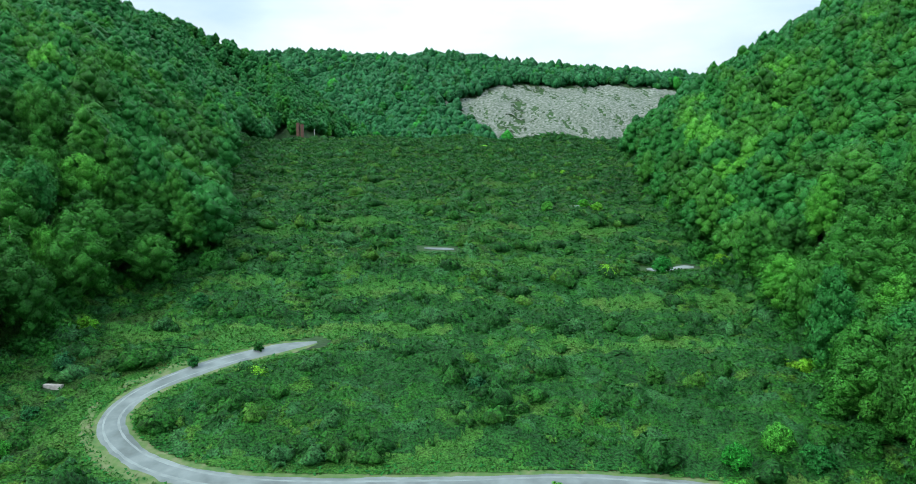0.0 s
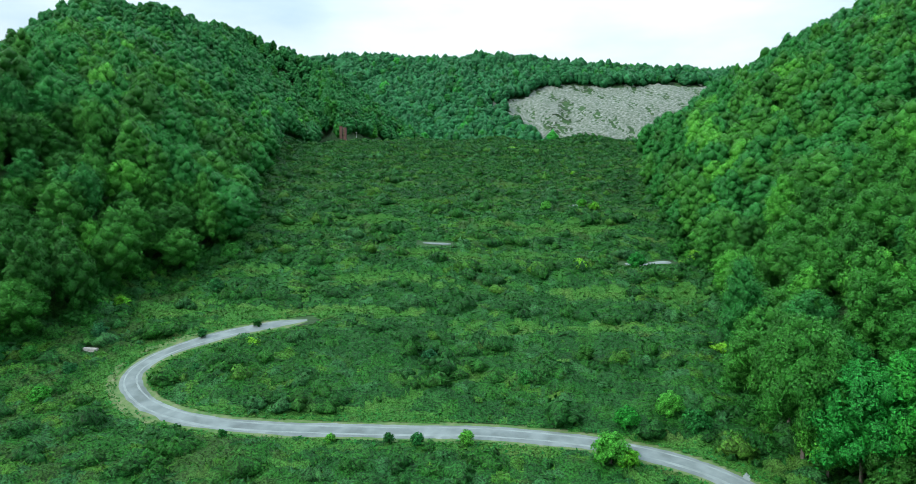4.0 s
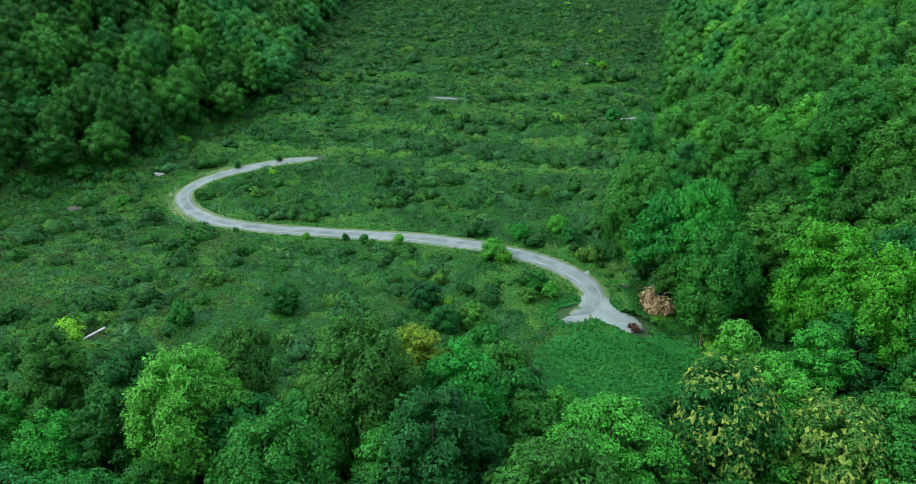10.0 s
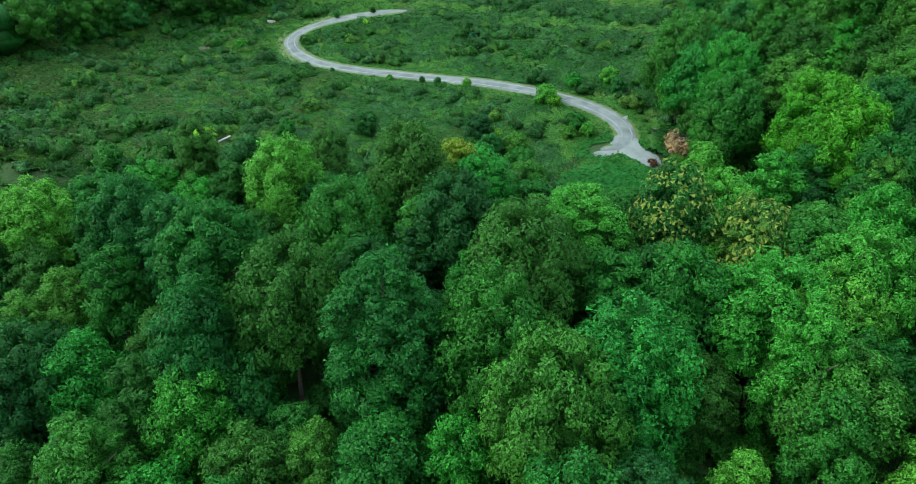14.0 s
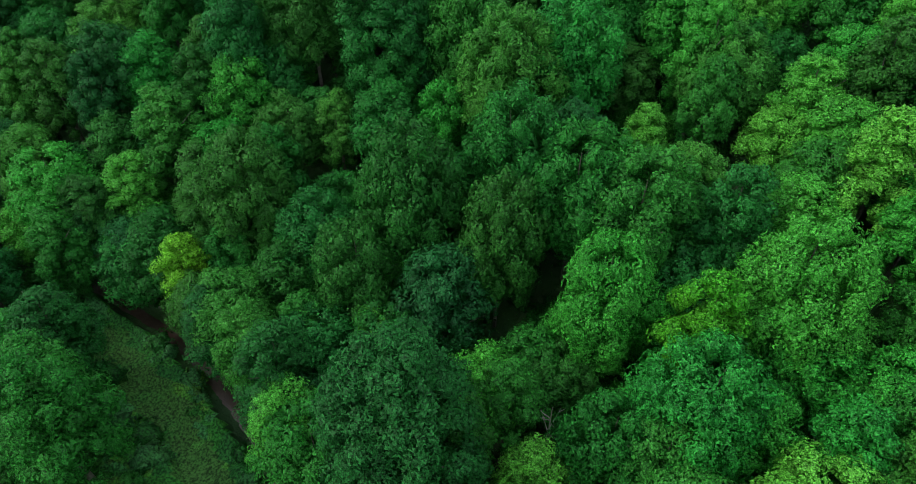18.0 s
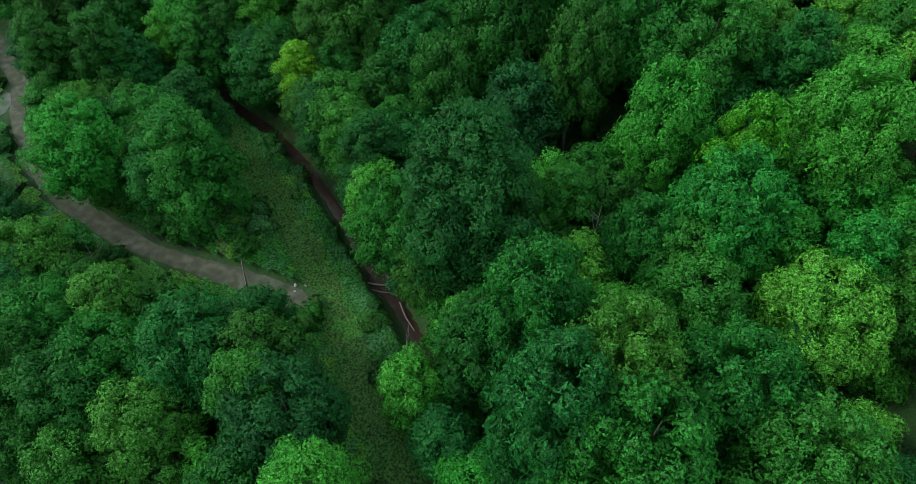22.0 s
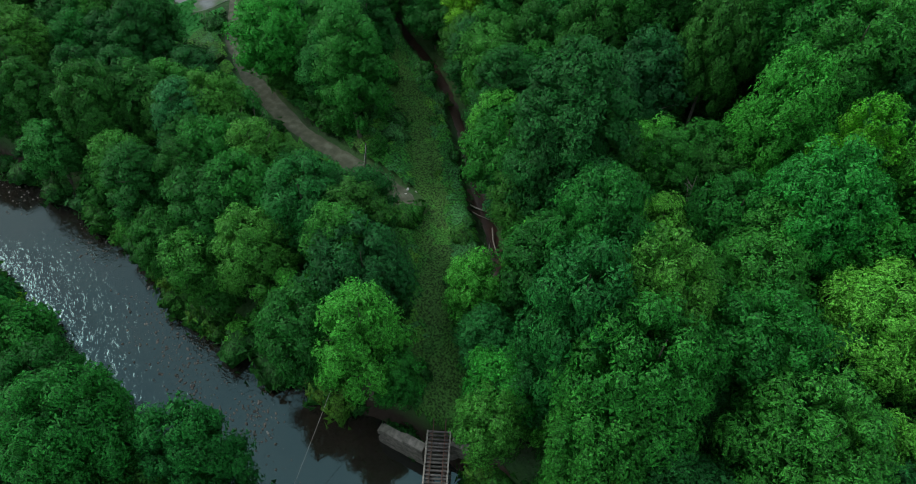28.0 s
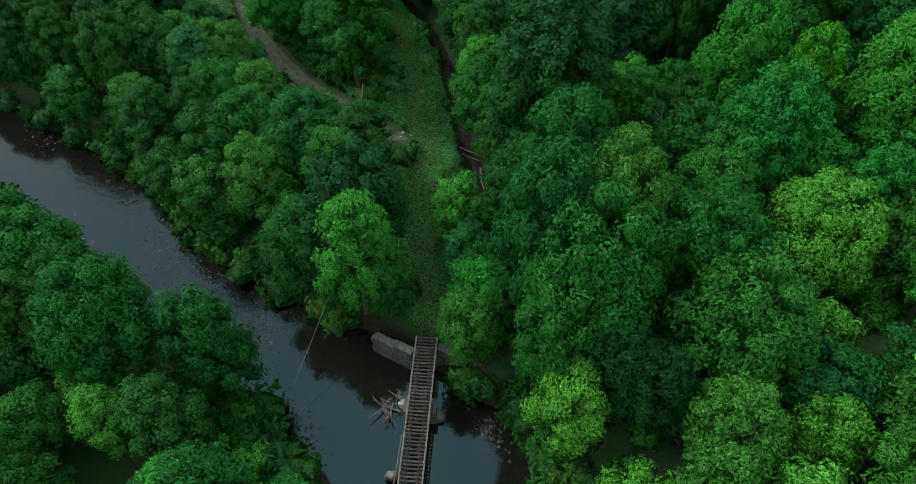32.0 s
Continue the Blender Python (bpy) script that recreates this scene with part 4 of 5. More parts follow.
def low_growth():
    r = np.random.RandomState(8)
    thicket(-110, 110, 6, 110, 0.6)
    thicket(-126, 126, 110, 206, 0.9)
    thicket(-150, 150, 205, 480, 1.9)
    thicket(-60, 0, -104, -64, 1.0)
    thicket(0, 84, -97, -42, 0.7)
    n = 720000
    y = 8 + 470 * r.uniform(0, 1, n) ** 1.9
    x = r.uniform(-126, 126, n)
    low = r.uniform(0, 1, n) < 0.12
    y[low] = r.uniform(-122, 8, low.sum())
    x[low] = r.uniform(-60, 104, low.sum())
    keep = open_land(x, y)
    x, y = x[keep], y[keep]
    z = height(x, y)
    far = np.clip(np.hypot(x - 30, y + 45) / 150, 0.5, 2.6)
    lump, growth = cover(x, y)
    for name, label, mats, pick, lean in (("low_growth", "low green weeds and brambles covering the terraces", HERBS, growth < 5, 0.5), ("tall_grass", "pale green tall grass on benches and verges", GRASS, growth == 5, 0.9)):
        m = pick.sum()
        c = np.stack([x[pick], y[pick], z[pick] + 0.1 + lump[pick] * r.uniform(0.8, 1.12, m)], 1)
        nrm = r.normal(size=c.shape) * lean + np.array([0, -0.15, 0.9])
        nrm /= np.linalg.norm(nrm, axis=1)[:, None]
        v, f = leaf_cards(c, nrm, 1.0, r)
        v = (v.reshape(-1, 3, 3) - c[:, None, :]) * (0.36 * far[pick])[:, None, None] + c[:, None, :]
        tagged(new(name, mesh_of(name, v.reshape(-1, 3), f, mats, growth[pick] if name == "low_growth" else None)), label, name.split("_")[1], kind="stuff")
    # short meadow grass of the glades and verges
    m = 62000
    gx = np.concatenate([r.uniform(36, 84, m // 2), r.uniform(-58, -4, m // 4), r.uniform(-56, 56, m - m // 2 - m // 4)])
    gy = np.concatenate([r.uniform(24, 62, m // 2), r.uniform(-100, -66, m // 4), r.uniform(48, 122, m - m // 2 - m // 4)])
    dr = off_line(gx, gy, LINE_ROAD)
    keep = ((glade(gx, gy) > 0.15) | ((dr < 6.5) & (gy > 40))) & (dr > 2.3) & (off_line(gx, gy, APRON) > 2.3) & (off_points(gx, gy, CLEAR) > 1.2) & (off_line(gx, gy, LINE_LOW) > 1.8) & (off_line(gx, gy, YARD) > 4 + 3 * waves(gx, gy, 7, 34)) & ((gy > 0) | (waves(gx, gy, 9, 33) > -0.2))
    gx, gy = gx[keep], gy[keep]
    c = np.stack([gx, gy, height(gx, gy) + r.uniform(0.1, 0.35, len(gx))], 1)
    nrm = r.normal(size=c.shape) * 0.5 + np.array([0, -0.2, 1.0])
    nrm /= np.linalg.norm(nrm, axis=1)[:, None]
    v, f = leaf_cards(c, nrm, 0.42, r)
    tagged(new("meadow_grass", mesh_of("meadow_grass", v, f, MEADOW)), "short bright green grass in the glade", "grass", kind="stuff")
    # undergrowth along the edges of the woods
    forms = [tree_mesh("bush", 3.4, 3.8, 10, 200, 0.55, 540 + k) for k in range(3)]
    ux, uy = scatter(-130, 130, -125, 250, 3.4, 44)
    edge = np.zeros(len(ux), bool)
    for a in range(8):
        edge |= ~woodland(ux + 6 * math.cos(a * 0.785), uy + 6 * math.sin(a * 0.785))
    keep = woodland(ux, uy) & (np.hypot(ux - 91, uy + 91.5) > 4.0) & edge & inside(ux, uy, 4) & (off_line(ux, uy, LINE_RIVER) > river_half(ux) + 0.5) & (r.uniform(0, 1, len(ux)) < 0.8)
    ux, uy = ux[keep], uy[keep]
    uz = height(ux, uy)
    vs, fs, ns, mi, base = [], [], [], [], 0
    for k in range(len(ux)):
        v, f, nrm = forms[k % 3]
        a, q = r.uniform(0, 6.28), r.uniform(0.6, 1.3)
        vs.append(np.stack([q * (v[:, 0] * math.cos(a) - v[:, 1] * math.sin(a)) + ux[k], q * (v[:, 0] * math.sin(a) + v[:, 1] * math.cos(a)) + uy[k], v[:, 2] * q * r.uniform(0.8, 1.3) + uz[k] - 0.2], 1))
        ns.append(np.stack([nrm[:, 0] * math.cos(a) - nrm[:, 1] * math.sin(a), nrm[:, 0] * math.sin(a) + nrm[:, 1] * math.cos(a), nrm[:, 2]], 1))
        fs.append(f + base)
        mi.append(np.full(len(f), r.choice(4, p=[0.42, 0.4, 0.12, 0.06])))
        base += len(v)
    tagged(new("undergrowth", leafy("undergrowth", np.vstack(vs), np.vstack(fs), np.vstack(ns), LEAVES[:4], np.concatenate(mi))), "dense green undergrowth along the edge of the woods", "undergrowth", kind="stuff")
    # shrubs
    forms = [tree_mesh("bush", 1.7, 2.6, 4, 60, 0.46, 500 + k) for k in range(4)] + [tree_mesh("bush", 1.7, 2.6, 3, 26, 0.7, 510 + k) for k in range(4)]
    n = 15000
    y = 12 + 440 * r.uniform(0, 1, n) ** 1.3
    x = r.uniform(-130, 130, n)
    y[:1500], x[:1500] = r.uniform(-124, 12, 1500), r.uniform(-62, 108, 1500)
    thick = waves(x, y, 40, 14) + 0.5 * waves(x, y, 15, 18)
    rim = (np.abs(side_left(x, y) - 3) < 6) | (np.abs(side_right(x, y) - 3) < 6)
    thick = thick + 1.0 * rim
    for b, w in BENCHES:
        off = y + 4 * waves(x, y, 70, 55) - b
        thick = thick + 1.1 * np.exp(-((off + w + 3.5) / 3.2) ** 2) - 1.2 * np.exp(-(off / w) ** 2)
    keep = (side_left(x, y) < 9) & (side_right(x, y) < 9) & (glade(x, y) < 0.2) & (off_line(x, y, LINE_ROAD) > 4.5) & ((thick > r.uniform(-0.7, 0.5, n)) | (y < 12)) & (np.hypot(x - 91, y + 91.5) > 4.5) & (off_line(x, y, LITTER) > 3) & (off_line(x, y, LINE_RIVER) > river_half(x) + 1.0) & (off_line(x, y, LINE_STREAM) > 1.9) & (off_line(x, y, LINE_LOW) > 2.6) & (off_line(x, y, LINE_RAIL) > 2.2)
    for line in UPPER:
        keep &= (off_line(x, y, line) > 3.5) & (off_line(x, y + 4.0, line) > 3.0) & (off_line(x, y + 9.0, line) > 4.0)
    keep &= off_points(x, y, CLEAR) > 3.0
    x, y = x[keep], y[keep]
    # bushes that hang over the river's banks
    p = spread_line(RIVER, 1.0)
    p = p[(p[:, 0] > -25) & (p[:, 0] < 106)]
    p = p[r.randint(0, len(p), 800)]
    d = (river_half(p[:, 0]) + r.uniform(-0.2, 3.5, len(p))) * r.choice([-1, 1], len(p))
    bx, by = p[:, 0] + 0.33 * d, p[:, 1] + 0.94 * d
    clear = (np.hypot(bx - 91, by + 91.5) > 3.6) & (off_line(bx, by, LITTER) > 2.6) & (off_line(bx, by, LINE_RAIL) > 3.2) & (off_line(bx, by, LINE_RIVER) > river_half(bx) - 0.5)
    bank_from = len(x)
    x, y = np.concatenate([x, bx[clear]]), np.concatenate([y, by[clear]])
    z = height(x, y)
    vs, fs, ns, mi, base = [], [], [], [], 0
    for k in range(len(x)):
        v, f, nrm = forms[k % 4 + (4 if y[k] > 150 else 0)]
        a, s = r.uniform(0, 6.28), (0.35 + 1.1 * r.uniform() ** 2.2) * (1.35 if k >= bank_from or (x[k] < 0 and 8 < y[k] < 30) else 1.0)
        vs.append(np.stack([s * (v[:, 0] * math.cos(a) - v[:, 1] * math.sin(a)) + x[k], s * (v[:, 0] * math.sin(a) + v[:, 1] * math.cos(a)) + y[k], v[:, 2] * s * r.uniform(0.7, 1.1) + z[k] - 0.1], 1))
        ns.append(np.stack([nrm[:, 0] * math.cos(a) - nrm[:, 1] * math.sin(a), nrm[:, 0] * math.sin(a) + nrm[:, 1] * math.cos(a), nrm[:, 2]], 1))
        fs.append(f + base)
        mi.append(np.full(len(f), r.choice(5, p=[0.42, 0.33, 0.15, 0.095, 0.005])))
        base += len(v)
    ob = new("shrubs", leafy("shrubs", np.vstack(vs), np.vstack(fs), np.vstack(ns), HERBS[:4] + [LEAVES[4]], np.concatenate(mi)))
    tagged(ob, "scattered green shrubs on the terraces", "shrubs", kind="stuff")


low_growth()


# ---- railway bridge ----
BRIDGE = Matrix.Translation((79.8, -91.45, 5.0)) @ pose(0, 0, 0, 0, 0, -39.5)


def bridge():
    b = thing("railway_bridge", "old single-track railway bridge with weathered ties and rusty rails", "bridge", BRIDGE)
    r = random.Random(5)
    bm = block(bmesh.new(), 0.0, -1.4, -0.25, 0.21, 1.4, 0.0, 0.015)
    first = part("tie", bm, TIE, b)
    for i in range(1, 78):
        t = new("tie", first.data)
        t.parent = b
        t.matrix_basis = pose(i * 0.46 + r.uniform(-0.04, 0.04), r.uniform(-0.06, 0.06), r.uniform(-0.02, 0.01), 0, 0, r.uniform(-1.5, 1.5))
    for side in (-0.72, 0.72):
        bm = bmesh.new()
        block(bm, -1.5, side - 0.07, 0.0, 36, side + 0.07, 0.025)
        block(bm, -1.5, side - 0.012, 0.02, 36, side + 0.012, 0.13)
        block(bm, -1.5, side - 0.036, 0.125, 36, side + 0.036, 0.165, 0.008)
        part("rail", bm, RUST, b, "rust-brown steel rail")
        bm = bmesh.new()
        for k in range(6):
            block(bm, k * 6 + 0.02, side * 1.86 - 0.1, 0.004, k * 6 + 5.98, side * 1.86 + 0.1, 0.16, 0.015)
        part("guard_timber", bm, PALE_WOOD, b, "weathered grey edge timber")
        bm = bmesh.new()
        y = side * 1.25
        block(bm, 0.2, y - 0.012, -1.55, 35.8, y + 0.012, -0.3)
        block(bm, 0.2, y - 0.17, -0.32, 35.8, y + 0.17, -0.27)
        block(bm, 0.2, y - 0.17, -1.6, 35.8, y + 0.17, -1.55)
        for k in range(24):
            block(bm, 0.6 + k * 1.5, y - 0.09, -1.55, 0.66 + k * 1.5, y + 0.09, -0.32)
        part("girder", bm, RUST, b, "riveted rusty plate girder")
    bm = bmesh.new()
    for k in range(9):
        tube(bm, [(1 + k * 4, -0.9, -0.5), (3 + k * 4, 0.9, -1.4)], [0.05, 0.05], 4)
    part("cross_bracing", bm, RUST, b)
    # broken edge beam
    part("loose_beam", tube(bmesh.new(), [(13.2, -1.62, -0.1), (17.0, -1.75, -0.3), (20.5, -2.05, -0.9)], [0.09, 0.09, 0.07], 5), PALE_WOOD, b, "bent loose edge beam")


def stone_pier(at, wide, deep, tall, label):
    """A tapering pier of rough courses."""
    t = thing("bridge_pier", label, "pier", BRIDGE @ Matrix.Translation(at), "piers of the railway bridge")
    r = random.Random(int(at[0] * 10))
    rows = int(tall / 0.45)
    for k in range(rows):
        f = 1.12 - 0.12 * k / rows
        n = 4
        for side in (-1, 1):
            for j in range(n):
                y0, y1 = (-wide / 2 + wide * j / n) * f, (-wide / 2 + wide * (j + 1) / n) * f
                bm = block(bmesh.new(), 0.01 if side > 0 else -deep / 2 * f - r.uniform(0, 0.05), y0 + 0.012, k * 0.45, deep / 2 * f + r.uniform(0, 0.05) if side > 0 else -0.01, y1 - 0.012, k * 0.45 + 0.437, 0.025)
                part("stone_block", bm, STONE, t)
    bm = block(bmesh.new(), -deep * 0.6, -wide * 0.54, rows * 0.45, deep * 0.6, wide * 0.54, rows * 0.45 + 0.3, 0.04)
    part("cap_stone", bm, STONE, t)


def wall_of_blocks(name, label, a, b, top, drop, deep, seed):
    """A stone retaining wall that steps down from a to b."""
    t = thing(name, label, "abutment", group="abutment walls of the bridge")
    r = random.Random(seed)
    a, b = Vector(a), Vector(b)
    way = (b - a).normalized()
    side = Vector((-way.y, way.x, 0))
    length, course = (b - a).length, 0.48
    m0 = Matrix((((*way.to_3d(),)[0], side.x, 0, a.x), (way.y, side.y, 0, a.y), (0, 0, 1, 0), (0, 0, 0, 1)))
    for k in range(int((top + 0.9) / course)):
        z = -0.9 + k * course
        u = 0.0
        while u < length:
            w = r.uniform(0.7, 1.3)
            limit = top - drop * (u + w / 2) / length
            if z + course <= limit + 0.25:
                bm = block(bmesh.new(), u + 0.01, r.uniform(-0.04, 0.04), z, min(u + w, length + 0.3) - 0.01, deep + r.uniform(-0.04, 0.04), z + course - 0.015, 0.03, m0)
                part("stone_block", bm, STONE, t)
            u += w


def driftwood():
    r = random.Random(9)
    t = thing("driftwood_pile", "tangled pale driftwood caught against the bridge pier", "driftwood", Matrix.Translation((84.0, -98.9, 0)))
    for k in range(34):
        a, z = r.uniform(0, 6.28), r.uniform(-0.1, 1.2)
        long = r.uniform(0.7, 2.0) if k > 4 else r.uniform(2.2, 3.4)
        c = Vector((r.uniform(-1.4, 0.5), r.uniform(-1.6, 1.2), z))
        d = Vector((math.cos(a), math.sin(a), r.uniform(-0.25, 0.45)))
        mid = c + d * long * 0.5 + Vector((r.uniform(-0.2, 0.2), r.uniform(-0.2, 0.2), 0.1))
        w = r.uniform(0.04, 0.09) if k > 4 else r.uniform(0.1, 0.17)
        bm = tube(bmesh.new(), [tuple(c), tuple(mid), tuple(c + d * long)], [w, w * 0.9, w * 0.35], 6)
        for _ in range(3):
            q = mid.lerp(c + d * long, r.uniform(0, 0.8))
            tube(bm, [tuple(q), tuple(q + Vector((r.uniform(-0.6, 0.6), r.uniform(-0.6, 0.6), r.uniform(-0.1, 0.5))))], [w * 0.4, 0.012], 4)
        part("branch", bm, PALE_WOOD, t)


def boulder(name, label, at, size, mat, seed, category="boulder", group=""):
    r = random.Random(seed)
    bm = bmesh.new()
    bmesh.ops.create_icosphere(bm, subdivisions=2, radius=1.0)
    for v in bm.verts:
        v.co *= 1 + 0.28 * noise.noise(v.co * 1.4 + Vector((seed, 0, 0)))
        v.co = Vector((v.co.x * size[0], v.co.y * size[1], v.co.z * size[2]))
    me = bpy.data.meshes.new(name)
    bm.to_mesh(me)
    bm.free()
    me.materials.append(mat)
    ob = new(name, me)
    ob.matrix_basis = Matrix.Translation(at) @ pose(0, 0, 0, 0, 0, r.uniform(0, 360))
    return tagged(ob, label, category, group)


PALE_STONE = material("pale_limestone", [(0.3, 0.28, 0.22), (0.5, 0.46, 0.36)], 2.0, 0.9, 0.5)
WET_STONE = material("river_stones", [(0.03, 0.025, 0.02), (0.06, 0.055, 0.048), (0.12, 0.118, 0.11)], 1.2, 0.7, 0.4, fine=0.8)
BRONZE_GRASS = material("dead_brush", [(0.3, 0.22, 0.11), (0.5, 0.39, 0.22)], 1.0, 0.9, 0, leaf=5.0, fine=0.8)
RED_BRUSH = material("red_brush", [(0.07, 0.036, 0.022), (0.12, 0.066, 0.038)], 1.0, 0.9, 0, leaf=5.0, fine=0.8)
CONCRETE = material("concrete", [(0.26, 0.255, 0.24), (0.42, 0.41, 0.39)], 2.0, 0.9, 0.3)
STEEL = material("galvanised_steel", [(0.42, 0.43, 0.43), (0.6, 0.6, 0.6)], 3.0, 0.5, 0.1, metal=0.6)
BRICK_RED = material("red_steel", [(0.08, 0.04, 0.03), (0.14, 0.07, 0.052)], 0.8, 0.8, 0.3)
CABLE = material("cable_steel", [(0.22, 0.22, 0.21), (0.3, 0.3, 0.29)], 2.0, 0.5, 0, metal=0.3)

bridge()
stone_pier((8.6, 0, -6.1), 3.7, 1.7, 4.4, "rough stone pier under the railway bridge")
stone_pier((20.5, 0, -6.1), 3.7, 1.7, 4.4, "rough stone pier beneath the ties")
wall_of_blocks("bridge_abutment", "stone wing wall beside the railway bridge", (80.0, -93.4), (74.6, -96.0), 4.6, 0.9, 1.1, 3)
wall_of_blocks("bridge_abutment", "broken stone wing wall beside the railway bridge", (84.6, -88.4), (81.4, -90.2), 4.5, -0.3, 1.1, 4)
wall_of_blocks("bridge_abutment", "stone bridge seat under the first ties", (81.6, -90.0), (79.2, -93.0), 3.4, 0.0, 1.3, 6)
driftwood()
boulder("boulder", "pale boulder resting on the bridge pier", (84.0, -98.0, 0.55), (0.75, 0.65, 0.7), PALE_STONE, 3, group="boulders by the bridge")
boulder("boulder", "flat grey boulder beside the bridge pier", (83.6, -97.0, 0.4), (0.9, 0.6, 0.5), STONE, 4, group="boulders by the bridge")
boulder("boulder", "pale block of stone under the bridge edge", (91.0, -104.2, 0.9), (0.8, 0.6, 1.0), PALE_STONE, 5, group="boulders by the bridge")
boulder("boulder", "round grey boulder on the abutment", (81.9, -89.7, 4.6), (0.42, 0.42, 0.45), STONE, 6, group="boulders by the bridge")
boulder("boulder", "mossy boulder at the downstream side of the pier", (87.6, -95.4, 0.5), (0.9, 1.3, 0.9), STONE, 7, group="boulders by the bridge")


# ---- pole and cable ----
def pole_and_cable():
    z = float(height(44.9, -80.4))
    t = thing("utility_pole", "weathered wooden utility pole with a small box", "utility pole", Matrix.Translation((44.9, -80.4, z)))
    part("post", tube(bmesh.new(), [(0, 0, -0.5), (0.4, 0.5, 6), (0.9, 1.1, 13.2)], [0.13, 0.11, 0.08], 8), TIE, t)
    part("cap", tube(bmesh.new(), [(0.9, 1.1, 13.15), (0.92, 1.12, 13.3)], [0.11, 0.08], 8), TIE, t)
    part("meter_box", block(bmesh.new(), 0.12, -0.2, 3.4, 0.42, 0.1, 4.2, 0.02), TIE, t, "dark metal box")
    start, mid, end = Vector((45.8, -79.3, z + 13.0)), Vector((68.9, -97.5, 11.4)), Vector((75.2, -108.6, 3.6))
    pts = [tuple(start.lerp(mid, k / 6) - Vector((0, 0, 2.0 * (k / 6) * (1 - k / 6)))) for k in range(7)] + [tuple(mid.lerp(end, k / 6) - Vector((0, 0, 0.8 * (k / 6) * (1 - k / 6)))) for k in range(1, 7)]
    bm = tube(bmesh.new(), pts, [0.024] * len(pts), 5)
    me = bpy.data.meshes.new("power_cable")
    bm.to_mesh(me)
    bm.free()
    me.materials.append(CABLE)
    tagged(new("power_cable", me), "thin pale cable sagging across the river", "cable")


pole_and_cable()


# ---- stones in the river and on its banks ----
def stones():
    r = np.random.RandomState(12)
    tri = np.array([(0, 2, 4), (2, 1, 4), (1, 3, 4), (3, 0, 4), (2, 0, 5), (1, 2, 5), (3, 1, 5), (0, 3, 5)])
    io = np.array([(1, 0, 0), (-1, 0, 0), (0, 1, 0), (0, -1, 0), (0, 0, 1), (0, 0, -1)], float)
    spots = [(4, -123, 6, 3, 110), (22, -116, 7, 3, 90), (46, -113, 12, 4.5, 480), (63, -108.5, 6, 4, 280), (93, -91.3, 2.6, 1.8, 170), (88, -88.5, 4, 1.2, 60), (78, -109.6, 6, 1.6, 190), (87, -112, 6, 2, 70), (56, -113, 8, 3, 120)]
    vs, fs, base = [], [], 0
    for x, y, rx, ry, n in spots:
        for _ in range(n):
            px, py = x + r.normal() * rx * 0.5, y + r.normal() * ry * 0.5
            size = 0.08 + 0.22 * r.uniform() ** 2
            z = max(float(height(px, py)), -0.05)
            q = io * size * r.uniform(0.6, 1.3, (6, 3)) * np.array([1.2, 1.0, 0.6]) + np.array([px, py, z + 0.02])
            vs.append(q)
            fs.append(tri + base)
            base += 6
    tagged(new("river_stones", mesh_of("river_stones", np.vstack(vs), np.vstack(fs), WET_STONE)), "scattered wet stones in the shallow river", "stones", kind="stuff")


stones()


# ---- brush, dead trees, litter ----
def brush_heap(name, label, x, y, size, mat, seed, count=420):
    t = thing(name, label, "brush pile", Matrix.Translation((x, y, float(height(x, y)))), "brush heaps by the road")
    r = np.random.RandomState(seed)
    d = ball(count, r, -0.1)
    heap = np.array([(r.uniform(-0.7, 0.7), r.uniform(-0.7, 0.7), r.uniform(0.0, 0.45), r.uniform(0.3, 0.62)) for _ in range(7)])[r.randint(0, 7, len(d))]
    c = (heap[:, :3] + d * heap[:, 3:] * r.uniform(0.5, 1.1, (len(d), 1))) * np.array(size)
    c[:, 2] = np.abs(c[:, 2])
    nrm = d + r.normal(size=d.shape) * 0.6
    nrm /= np.linalg.norm(nrm, axis=1)[:, None]
    v, f = leaf_cards(c, nrm, 0.34, r, 2.2)
    ob = new("dry_leaves", mesh_of("dry_leaves", v, f, mat))
    ob.parent = t
    bm = bmesh.new()
    q = random.Random(seed)
    for _ in range(14):
        a, b = [(q.uniform(-1, 1) * size[0], q.uniform(-1, 1) * size[1], q.uniform(0.0, 1.1) * size[2]) for _ in range(2)]
        tube(bm, [a, b], [0.07, 0.02], 5)
    part("branches", bm, PALE_WOOD, t)


